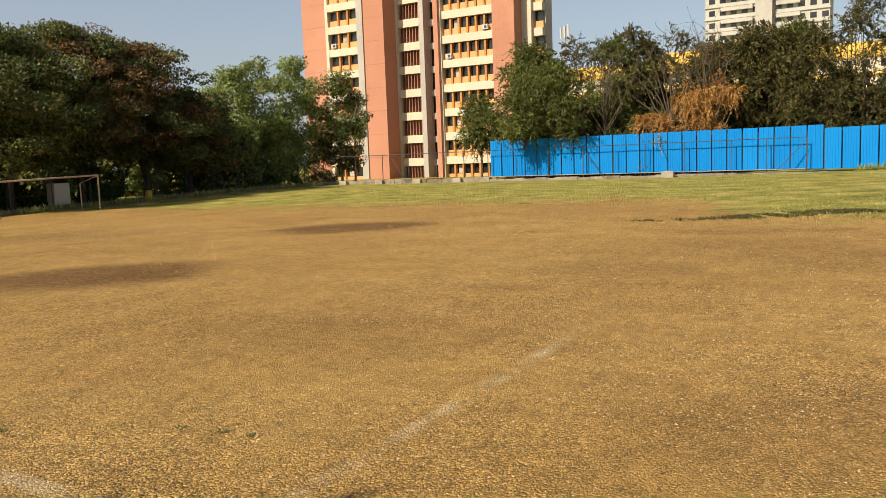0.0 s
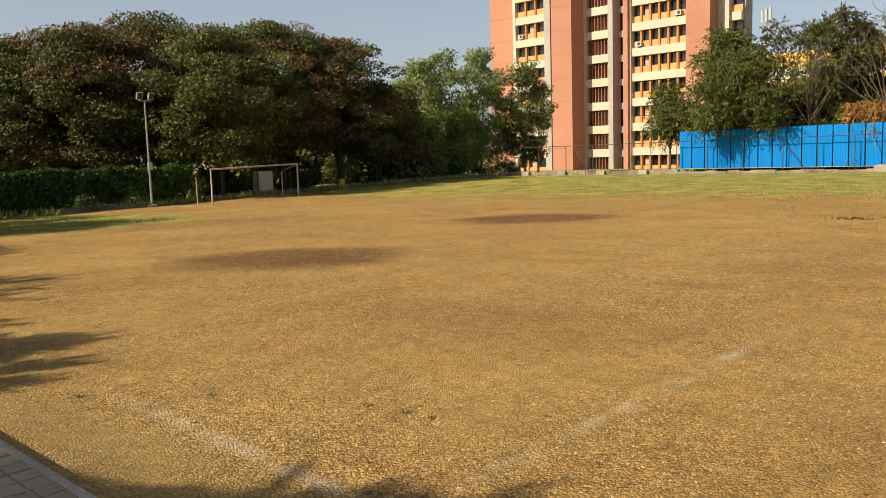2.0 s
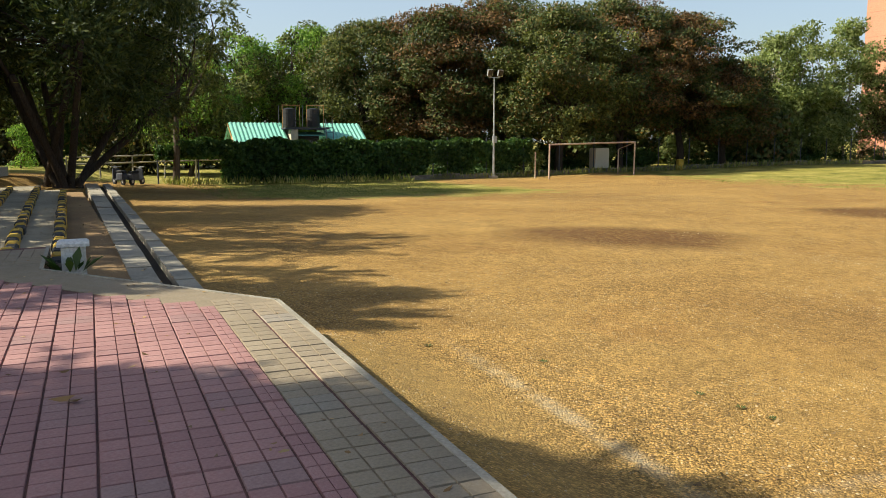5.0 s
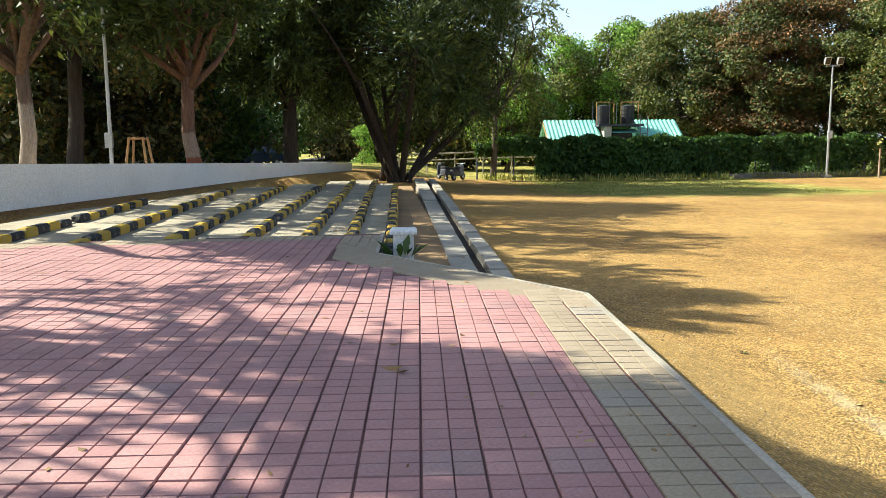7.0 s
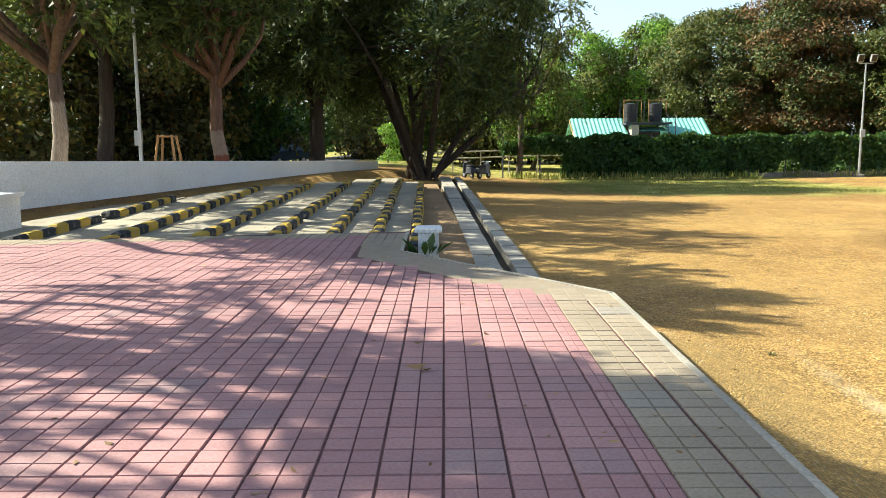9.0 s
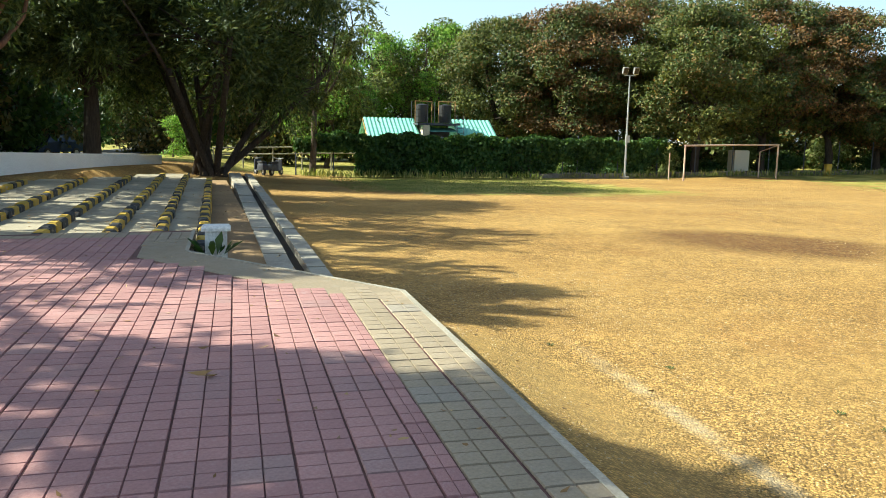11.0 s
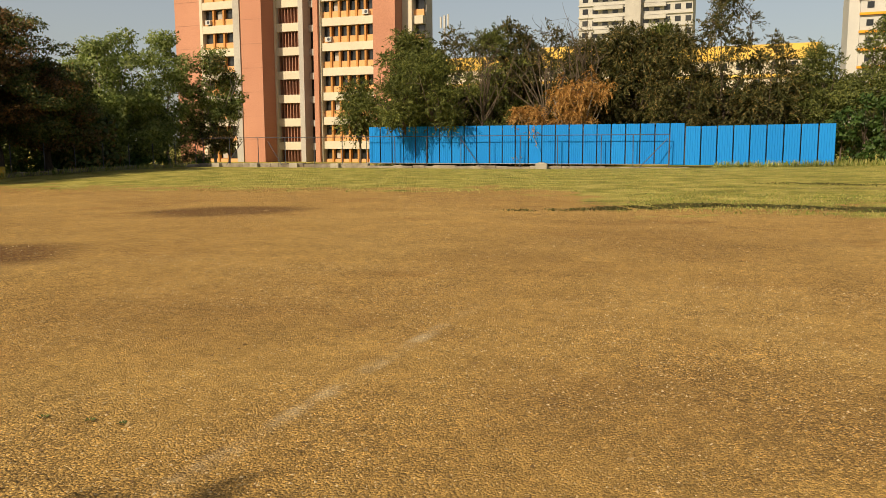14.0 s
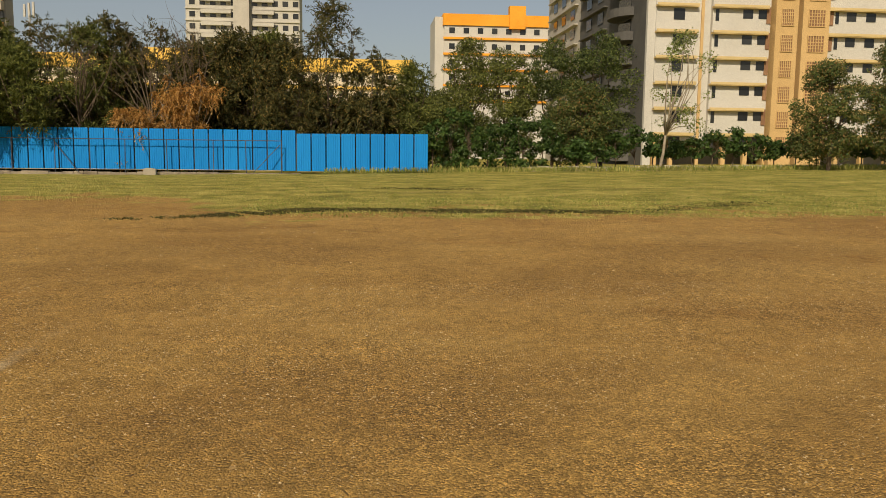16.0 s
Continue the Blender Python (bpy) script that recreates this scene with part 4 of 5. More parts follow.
def polar(az, d):
    return -math.sin(radians(az)) * d, math.cos(radians(az)) * d


# dark rain trees beyond the goal
DARKLABEL = "broad dark-leaved rain tree with rusty crown behind the goal"
for az, d, h, r, seed, second in ((71.5, 70, 13.4, 6.5, 1, L_FEATHER), (66.5, 67, 14.2, 6.5, 2, L_RUSTY), (62.0, 69, 15.4, 7.0, 3, L_RUSTY), (58.2, 66, 13.4, 6.5, 4, L_FEATHER),
                                  (54.0, 71, 15.2, 6.5, 5, L_RUSTY), (50.0, 75, 13.6, 6.4, 6, L_RUSTY), (47.2, 77, 9.8, 4.0, 7, L_RUSTY)):
    x, y = polar(az, d)
    tree("rain_tree", DARKLABEL, x, y, h, r, seed, L_DARK, M_BARKDARK, 0.34, 0.26, 0.24, 1.35, 130, 250, 0.25, layered=True, second=second, group="dark trees behind the goal")
for az, d, h, r, seed in ((69, 80, 9, 6, 31), (63, 82, 9, 6.5, 32), (57, 84, 9, 6.5, 33), (51, 86, 8, 6, 34), (45.5, 82, 6, 4, 35), (75, 84, 11, 6, 36), (79, 80, 10, 6, 37), (84, 84, 10, 6, 38), (88.5, 90, 11, 6, 39)):
    x, y = polar(az, d)
    tree("background_tree", "dense shaded tree behind the front row", x, y, h, r, seed, L_DARK, M_BARKDARK, 0.3, 0.25, 0.02, 1.8, 60, 55, 0.52, group="shaded background trees")
# shrubs in the shade at their feet
for i in range(15):
    x, y = -57.5 - 1.5 * math.sin(i * 1.7) - 2 * (i > 5), 22 + 3.1 * i
    tree("shrub", "shaded leafy shrub at the field edge", x, y, 2.0 + 1.0 * math.sin(i * 2.3), 2.0, 50 + i, L_IVY if i % 3 else L_WILLOW, M_BARKDARK, 0.06, 0.3, 0.05, 0.7, 22, 260, 0.22, category="shrub", group="shrubs under the trees")
# fresh green trees above the shed
for az, d, h, r, seed in ((81.0, 74, 13.5, 4.6, 11), (76.2, 76, 14.0, 4.8, 12), (83.8, 66, 9, 4.2, 13)):
    x, y = polar(az, d)
    tree("green_tree", "fresh green broadleaf tree behind the shed", x, y, h, r, seed, L_BRIGHT, M_BARK, 0.22, 0.3, 0.2, 1.35, 62, 230, 0.26, second=L_FEATHER, group="green trees behind the shed")
# grey-green trees at the corner of the field
for az, d, h, r, seed in ((42.6, 86, 14.2, 3.6, 21), (39.9, 90, 14.6, 3.4, 22), (44.5, 83, 8.0, 3.8, 23), (36.9, 92, 13.2, 3.4, 24), (41.3, 88, 8.0, 3.8, 26), (44.3, 84, 12.6, 3.4, 27), (46.0, 82, 7.0, 3.6, 28)):
    x, y = polar(az, d)
    tree("grey_green_tree", "light grey-green tree with airy crown at the field corner", x, y, h, r, seed, L_WILLOW, M_BARKPALE, 0.16, 0.35, 0.12, 1.2, 62, 150, 0.3, second=L_OLIVE if seed == 24 else None, droop=0.5, group="trees at the field corner")
x, y = polar(36.0, 91)
tree("dark_shrub_tree", "small dark-leaved tree before the pink block", x, y, 7.0, 1.9, 25, L_FEATHER, M_BARKDARK, 0.1, 0.4, 0.5, 0.8, 24, 240, 0.2)
for i in range(9):
    x, y = polar(47 - 1.15 * i, 58.5 / math.sin(radians(47 - 1.15 * i)))
    tree("shrub", "shaded leafy shrub at the field edge", x, y, 2.5 + 0.8 * math.sin(i * 2.9), 1.6, 70 + i, L_DARK if i % 2 else L_IVY, M_BARKDARK, 0.05, 0.3, 0.02, 0.7, 20, 240, 0.2, category="shrub", group="shrubs under the trees")

# feathery trees over the hoarding
for az, d, h, r, seed, m in ((27.0, 83, 9.0, 1.9, 41, L_FEATHER), (23.6, 80, 14.0, 3.0, 42, L_FEATHER), (16.3, 80, 13.2, 3.2, 55, L_OLIVE), (11.5, 79.5, 11.4, 3.2, 56, L_OLIVE), (9.0, 80, 12.4, 3.2, 57, L_OLIVE), (6.0, 81, 12.6, 3.2, 58, L_FEATHER), (22.4, 80, 13.4, 3.6, 43, L_FEATHER), (20.0, 80, 14.2, 3.8, 44, L_OLIVE),
                             (17.4, 79, 12.4, 3.6, 45, L_FEATHER), (15.2, 82, 12.2, 3.4, 54, L_OLIVE), (12.8, 82, 13.6, 3.4, 46, L_OLIVE), (10.2, 83, 12.0, 3.4, 53, L_OLIVE), (7.4, 80, 13.0, 3.8, 47, L_OLIVE), (4.8, 78, 11.6, 3.4, 48, L_OLIVE),
                             (2.0, 79, 17.2, 3.0, 49, L_OLIVE), (-0.8, 79, 11.0, 3.4, 51, L_OLIVE), (-3.6, 80, 10.0, 3.2, 52, L_FEATHER)):
    x, y = polar(az, d)
    tree("thorn_tree", "feathery olive-green thorn tree behind the blue hoarding", x, y, h * (1.1 if az < 19 and seed != 49 else 1.0), r, seed, m, M_BARK, 0.13, 0.3, 0.42 if az > 24 else 0.12, 1.25, 46 + seed % 5 * 5, 230, 0.22 + 0.02 * (seed % 4), feather=True, droop=0.15 + 0.1 * (seed % 4), thin=0.55 if 1 < az < 4 or seed in (46, 41, 44) else 1.0, group="thorn trees behind the hoarding")
for az, seed in ((23.6, 50), (21.6, 59)):
    x, y = polar(az, 70.7 / math.cos(radians(az)))
    tree("thorn_tree", "feathery thorn tree overhanging the blue hoarding", x, y, 10.6, 4.4, seed, L_FEATHER, M_BARK, 0.14, 0.42, 0.40, 1.1, 48, 230, 0.22, feather=True, droop=0.05, lean=(0, -1.7), group="thorn trees behind the hoarding")
for az in (15.2, 12.6, 11.2):
    x, y = polar(az, 74.5)
    tree("dry_creeper_tree", "tree smothered in dry orange-brown creeper", x, y, 6.2 + 3.2 * (az < 13), 2.2, int(az * 10), L_DRY, M_BARKPALE, 0.12, 0.4, 0.15, 0.95, 34, 260, 0.2, feather=True, droop=0.8, group="dry creeper trees")
for i in range(16):
    x, y = polar(24.0 - 1.9 * i, 84)
    tree("background_tree", "dense shaded tree behind the front row", x, y, 8.4 + 0.8 * math.sin(i * 1.9), 3.4, 90 + i, L_DARK, M_BARKDARK, 0.15, 0.3, 0.02, 1.5, 36, 70, 0.42, group="shaded background trees")

for az, h in ((14.0, 13.0), (11.6, 13.6), (18.4, 12.6)):
    x, y = polar(az, 76)
    rng = np.random.default_rng(int(az * 10))
    bare = thing("bare_tree", "leafless grey tree with fine twigs above the hoarding", "tree", (x, y, land_at(x, y)), "bare trees")
    wood = Shape()
    wood.tube([(0, 0, -0.2), (0.1, 0, h * 0.25), (0.2, 0.1, h * 0.45)], [0.14, 0.11, 0.09], 7)
    for i in range(13):
        end = (rng.normal(scale=1.7), rng.normal(scale=1.2), h * rng.uniform(0.7, 1.0))
        pts = limb(wood, rng, (0.15, 0.05, h * rng.uniform(0.3, 0.45)), end, 0.06, 0.015, 5)
        for k in range(7):
            p = pts[int(rng.integers(2, 5))]
            limb(wood, rng, p, p + rng.normal(scale=0.75, size=3) + (0, 0, 0.6), 0.022, 0.008, 4, 0.15, 4)
    part("crown", wood, M_BARK, bare)

# right-hand trees and broad-leaved shrubs before the housing block
for az, d, h, r, seed, m in ((-7.6, 84, 14.0, 2.8, 61, L_FEATHER), (-6.0, 80, 8.6, 3.2, 62, L_FEATHER), (-10.5, 82, 12.6, 4.0, 63, L_FEATHER), (-13.6, 84, 13.6, 4.2, 64, L_CROWN_SHADE), (-17.0, 82, 14.0, 4.0, 65, L_CROWN_SHADE), (-15.4, 79, 8.5, 3.2, 66, L_DARK),
                             (-31.5, 80, 10.0, 3.6, 68, L_DARK), (-35.0, 82, 12.0, 4.4, 69, L_DARK)):
    x, y = polar(az, d)
    tree("park_tree", "dense olive-green tree before the white housing block", x, y, h, r, seed, m, M_BARK, 0.18, 0.35, 0.12, 1.2, 60, 230, 0.22, group="trees before the housing block")
x, y = polar(-21.0, 76)
tree("leaning_tree", "sparse young tree with leaning forked trunk", x, y, 13.0, 3.2, 67, L_WILLOW, M_BARKPALE, 0.15, 0.3, 0.3, 1.0, 30, 95, 0.22, lean=(1.6, 0))
for i in range(24):
    az = -5.2 - 1.28 * i
    x, y = polar(az, 74 / math.cos(radians(az)) * (1 + 0.012 * math.sin(i * 2.1)))
    tree("broad_leaf_shrub", "broad-leaved green shrub along the field edge", x, y, (5.4 if az > -14 else 3.6) + 0.7 * math.sin(i * 1.3), 1.5, 120 + i, L_BROAD if i % 4 else L_IVY, M_BARK, 0.07, 0.4, 0.08 if az > -14 else 0.42, 0.62, 22 if az > -14 else 13, 150, 0.36, droop=0.5, category="shrub", group="broad-leaved shrubs")

# street trees by the road and the white wall
x, y = polar(116.0, 24)
tree("street_tree", "stout street tree with lime-washed and red-oxide trunk", x, y, 11.6, 5.0, 81, L_CROWN_SHADE, M_LIMED, 0.22, 0.36, 0.44, 1.15, 34, 300, 0.25, feather=True, droop=-0.05, group="street trees")
x, y = polar(105.4, 31)
tree("street_tree", "street tree with red-oxide painted trunk", x, y, 12.6, 5.6, 82, L_CROWN_SHADE, M_OXIDE, 0.28, 0.36, 0.42, 1.3, 46, 300, 0.25, feather=True, droop=-0.05, group="street trees")
x, y = polar(99.1, 43)
tree("street_tree", "dark forked street tree beside the road", x, y, 14.0, 7.0, 83, L_CROWN_SHADE, M_BARKDARK, 0.42, 0.33, 0.36, 1.6, 66, 300, 0.25, feather=True, droop=-0.05, group="street trees")
x, y = polar(113.1, 32)
tree("street_tree", "dark shaded street tree", x, y, 13, 6, 84, L_DARK, M_BARKDARK, 0.3, 0.4, 0.3, 1.6, 70, 150, 0.2, group="street trees")
x, y = polar(91.4, 44)
tree("many_stemmed_tree", "dark many-stemmed tree with feathery drooping crown", x, y, 13.5, 9.5, 85, L_CROWN_SHADE, M_BARKDARK, 0.5, 0.42, 0.32, 1.7, 120, 290, 0.22, feather=True, stems=9, droop=0.12)
x, y = polar(84.8, 52)
tree("feathery_tree", "tall feathery tree with drooping sprays", x, y, 12.5, 5.0, 86, L_FEATHER, M_BARK, 0.22, 0.4, 0.34, 1.2, 60, 150, 0.24, feather=True, droop=0.6)
for x, y, seed, lean in ((-15.9, -11.0, 87, (0.2, 0.6)), (-9.0, -12.4, 88, (1.0, 1.0))):
    tree("street_tree", "feathery street tree shading the platform", x, y, 10.5, 5.6, seed, L_CROWN_SHADE, M_OXIDE, 0.28, 0.42, 0.55, 0.85, 22, 300, 0.24, feather=True, droop=0.0, thin=0.9, lean=lean, group="street trees", z=0.0)
# two unseen trees added to cast the shadow patches beside the platform
for x, y, seed, lean, h, r in ((-16.4, -11.2, 191, (1.75, 1.85), 9.8, 2.5), (-9.9, -12.5, 192, (2.2, 3.75), 9.6, 0.75)):
    tree("street_tree", "unseen feathery street tree added over the platform to cast field shadows", x, y, h, r, seed, L_CROWN_SHADE, M_OXIDE, 0.22, 0.45, 0.85, 0.8, 21 if seed == 191 else 8, 900, 0.26, feather=True, droop=-0.05, lean=lean, group="street trees", z=0.0)
for i, (az, d) in enumerate(((120, 42), (115, 48), (110, 44), (106.5, 52), (103, 60), (100.5, 75), (94.2, 72), (97.6, 110), (95.0, 120), (112, 62), (118, 60), (92.5, 85), (88, 70))):
    x, y = polar(az, d)
    tree("roadside_tree", "dense green tree beyond the road", x, y, 11 + 2 * math.sin(i * 1.7), 5.5 if az > 99 else 4.2, 140 + i, L_IVY if i % 2 else L_OLIVE, M_BARKDARK, 0.25, 0.3, 0.04, 1.7, 60, 70, 0.40, group="trees beyond the road")
x, y = polar(94.1, 62)
tree("bright_bush", "bright yellow-green bush by the road", x, y, 3.2, 1.1, 160, L_BRIGHT, M_BARK, 0.05, 0.3, 0.02, 0.6, 18, 300, 0.16, category="shrub", droop=0.8)


# ---- creeper hedge on a fence along the left edge ----
def hedge():
    rng = np.random.default_rng(7)
    n = 32000
    y = rng.uniform(3.6, 31.0, n)
    top = 2.18 + 0.12 * np.sin(y * 1.3) + 0.08 * np.sin(y * 4.1) - 0.25 * smooth(-y, -7, -4)
    u = rng.random(n) ** 0.75
    line = -52.0 - 2.2 * smooth(y, 15, 24)
    foot = np.where(y < 7.5, 1.0, -0.5)
    foot = np.where(y > 21, np.maximum(-0.4, -0.1 + 0.7 * np.sin(y * 1.7)), foot)
    z = foot + (top - foot) * u
    x = line + rng.normal(scale=0.22, size=n) + 0.15 * np.sin(y * 2.7 + z * 3)
    c = np.stack([x, y, z], 1)
    d = unit(np.stack([np.abs(rng.normal(size=n)) + 0.3, rng.normal(size=n), rng.normal(size=n)], 1))
    h = thing("creeper_hedge", "dense green creeper hedge grown over a fence", "hedge")
    part("foliage", quads("foliage", leaves(rng, c, rng.normal(size=(n, 3)) - (0, 0, 0.6), d, 0.24 * rng.uniform(0.6, 1.4, n), 0.19 * rng.uniform(0.6, 1.3, n)), L_IVY), None, h)
    # solid dark blocks close the gaps between leaves; no single stems are modelled
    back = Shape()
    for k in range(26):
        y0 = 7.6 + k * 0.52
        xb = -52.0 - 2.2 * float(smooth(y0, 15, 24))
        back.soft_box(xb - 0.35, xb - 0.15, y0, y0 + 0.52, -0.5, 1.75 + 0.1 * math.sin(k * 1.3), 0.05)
    part("stems", back, M_BARKDARK, h, "solid dark blocks behind the foliage")
    for y0 in np.arange(3.7, 30, 2.4):
        xb = -52.1 - 2.2 * float(smooth(y0, 15, 24))
        part("post", Shape().tube([(xb, y0, -0.7), (xb, y0, 2.15)], 0.05, 6), M_DARKPIPE, h)


hedge()


# ---- goal, floodlight, shed ----
goal = thing("football_goal", "rusty white football goal frame without a net", "goal", (-49.5, 33.6, 0))
gl = (-3.68, land_at(-49.5, 29.9)), (3.7, land_at(-49.5, 37.3))
for yy, zz in gl:
    part("post", Shape().tube([(0, yy, zz - 0.2), (0, yy, zz + 2.44)], 0.06, 10), M_RUST, goal)
part("crossbar", Shape().tube([(0, gl[0][0] - 0.05, gl[0][1] + 2.44), (0, gl[1][0] + 0.05, gl[1][1] + 2.44)], 0.06, 10), M_RUST, goal)
part("back_post", Shape().tube([(-1.6, 3.4, gl[1][1] - 0.2), (-1.6, 3.4, gl[1][1] + 1.9)], 0.045, 8), M_RUST, goal)
part("back_post", Shape().tube([(-1.6, -3.9, gl[0][1] - 0.2), (-1.6, -3.9, gl[0][1] + 1.9)], 0.045, 8), M_RUST, goal)
part("stay", Shape().tube([(0, 3.7, gl[1][1] + 2.4), (-1.6, 3.4, gl[1][1] + 1.9)], 0.03, 6), M_RUST, goal)

lamp = thing("floodlight_pole", "galvanised pole with two floodlights at the field edge", "lamp", (-52.7, 27.1, land_at(-52.7, 27.1)))
part("pole", Shape().tube([(0, 0, -0.1), (0, 0, 7.35)], [0.085, 0.05], 10), M_STEEL, lamp)
part("base", Shape().soft_box(-0.25, 0.25, -0.25, 0.25, -0.1, 0.2, 0.03), M_CONC, lamp)
part("switch_box", Shape().soft_box(0.08, 0.25, -0.16, 0.12, 2.6, 3.1, 0.02), M_STEEL, lamp)
part("arm", Shape().tube([(0, -0.45, 7.3), (0, 0.45, 7.3)], 0.03, 6), M_STEEL, lamp)
for s in (-0.42, 0.42):
    f = part("floodlight", Shape().add([(0.1, s - 0.19, 7.36), (0.1, s + 0.19, 7.36), (0.3, s + 0.19, 7.82), (0.3, s - 0.19, 7.82), (-0.1, s - 0.15, 7.5), (-0.1, s + 0.15, 7.5), (0.1, s + 0.19, 7.86), (0.1, s - 0.19, 7.86)],
                                       [(0, 1, 2, 3), (7, 6, 5, 4), (0, 4, 5, 1), (1, 5, 6, 2), (2, 6, 7, 3), (3, 7, 4, 0)]), M_STEEL, lamp)
    part("glass", Shape().add([(0.13, s - 0.16, 7.4), (0.13, s + 0.16, 7.4), (0.31, s + 0.16, 7.79), (0.31, s - 0.16, 7.79)], [(0, 1, 2, 3)]), M_GLASS, f)


def shed():
    b = thing("pump_shed", "white shed with mint green corrugated roof behind the hedge", "shed")
    x0, x1, y0, y1, ze, zr = -59.5, -55.0, 8.8, 18.2, 2.05, 3.35
    part("wall", Shape().box(x0 + 0.3, x1 - 0.3, y0 + 0.4, y1 - 0.4, -0.5, ze).add([(x0 + 0.3, y0 + 0.4, ze), (x1 - 0.3, y0 + 0.4, ze), ((x0 + x1) / 2, y0 + 0.4, zr - 0.1)], [(0, 1, 2)]), M_WHITEWALL, b)
    xm = (x0 + x1) / 2
    for a, c in ((y0, 12.5), (15.3, y1)):
        k = 2 * int((c - a) / 0.28) + 1
        rib = [(a + (c - a) * i / (k - 1), 0.06 * (i % 2)) for i in range(k)]
        v = [(xx, p, zz + h) for xx, zz in ((x0 - 0.1, ze - 0.05), (xm, zr), (x1 + 0.1, ze - 0.05)) for p, h in rib]
        part("roof", Shape().add(v, [(j * k + i, (j + 1) * k + i, (j + 1) * k + i + 1, j * k + i + 1) for j in (0, 1) for i in range(k - 1)]), M_ROOF, b, "mint green corrugated roof")
    part("fascia", Shape().box(x1 - 0.1, x1 + 0.12, y0 - 0.03, y0 + 0.03, ze - 0.25, ze), M_WOOD, b)
    part("fascia", Shape().add([(xm, y0 - 0.04, zr - 0.02), (x1 + 0.1, y0 - 0.04, ze - 0.08), (x1 + 0.1, y0 - 0.04, ze - 0.3), (xm, y0 - 0.04, zr - 0.24)], [(0, 1, 2, 3)]), M_WOOD, b)
    part("landing", Shape().box(x1 - 3, x1 - 0.2, 12.7, 13.2, -0.8, 2.9), M_CREAM, b)
    # shade inside the gap is put into this wall's dark colour
    part("back_wall", Shape().box(x1 - 3.2, x1 - 3.0, 12.4, 15.4, -0.8, 2.6), M_SHADE, b, "back wall coloured dark as if shaded")
    part("beam", Shape().box(x1 - 3, x1 - 0.1, 12.3, 15.4, 2.9, 3.04), M_DARKPIPE, b)
    part("canopy", Shape().add([(x1 - 2.2, 13.2, 2.75), (x1 + 0.1, 13.2, 2.45), (x1 + 0.1, 15.3, 2.45), (x1 - 2.2, 15.3, 2.75)], [(0, 1, 2, 3)]), M_ROOF, b)
    return b


shed()
for y in (12.85, 14.55):
    t = thing("water_tank", "black plastic water tank in a steel frame", "tank", (-56.3, y, 3.1), "roof tanks")
    part("body", Shape().tube([(0, 0, 0), (0, 0, 1.12), (0, 0, 1.22), (0, 0, 1.30)], [0.43, 0.43, 0.43, 0.12], 16), M_TANK, t)
    for z in (0.15, 0.4, 0.65, 0.9):
        part("hoop", Shape().tube([(0, 0, z), (0, 0, z + 0.05)], 0.46, 16), M_TANK, t)
    for dx in (-0.6, 0.6):
        for dy in (-0.6, 0.6):
            part("frame_post", Shape().tube([(dx, dy, -0.1), (dx, dy, 1.5)], 0.03, 6), M_WOOD if dx > 0 else M_DARKPIPE, t)
    part("frame_rail", Shape().tube([(0.6, -0.6, 1.45), (0.6, 0.6, 1.45)], 0.03, 6), M_WOOD, t)
lad = thing("ladder", "dark steel ladder up to the water tanks", "ladder", (-54.8, 15.3, 0))
for dy in (-0.25, 0.25):
    part("stile", Shape().tube([(0.4, dy, 0.0), (0, dy, 3.6)], 0.035, 6), M_DARKPIPE, lad)
for i in range(10):
    part("rung", Shape().tube([(0.36 - 0.036 * i, -0.25, 0.4 + 0.33 * i), (0.36 - 0.036 * i, 0.25, 0.4 + 0.33 * i)], 0.02, 5), M_DARKPIPE, lad)

# pale masonry stub behind the goal
solo("masonry_stub", Shape().soft_box(-55.9, -55.0, 37.6, 38.9, -0.6, 1.55, 0.05), M_CREAM, "pale yellow masonry block behind the goal", "wall")
solo("marker_post", Shape().soft_box(-53.5, -53.2, 44.6, 45.1, -0.4, 0.65, 0.05), M_YELLOW, "small yellow painted marker post", "post")

# ---- things by the terrace and the road ----
box = thing("junction_box", "white painted cable junction box beside the platform", "box", (-11.75, -0.32, 0.15))
part("body", Shape().soft_box(-0.15, 0.15, -0.15, 0.15, 0, 0.60, 0.02), M_WHITEWASH, box)
part("lid", Shape().soft_box(-0.19, 0.19, -0.20, 0.20, 0.60, 0.67, 0.03), M_WHITEWASH, box)
rng = np.random.default_rng(5)
agave = []
for i in range(16):
    a, t = rng.uniform(0, 6.28), rng.uniform(0.5, 1.0)
    d = np.array((math.cos(a), math.sin(a), rng.uniform(0.6, 2.2)))
    agave.append(leaves(rng, np.array([[-11.35 + 0.1 * math.cos(a), -0.36 + 0.16 * math.sin(a), 0.46]]) + unit(d)[None] * 0.16 * t, d[None], np.array([[math.cos(a), math.sin(a), 0.3]]), [0.36 * t], [0.13 * t]))
solo("pot_plant", quads("pot_plant", np.concatenate(agave), L_BROAD), None, "broad-leaved green plant beside the junction box", "plant")

pole = thing("street_light", "grey street light pole with one arm", "lamp", (*polar(110.8, 29), 0.7))
part("pole", Shape().tube([(0, 0, -0.2), (0, 0, 3.5), (0, 0, 6.3)], [0.075, 0.06, 0.05], 8), M_STEEL, pole)
part("arm", Shape().tube([(0, 0, 6.2), (0.1, 0.5, 6.5), (0.2, 1.0, 6.6)], 0.03, 6), M_STEEL, pole)
part("lantern", Shape().soft_box(0.1, 0.3, 0.9, 1.5, 6.55, 6.66, 0.03), M_STEEL, pole)
part("switch_box", Shape().soft_box(0.06, 0.2, -0.12, 0.12, 1.2, 1.7, 0.02), M_STEEL, pole)

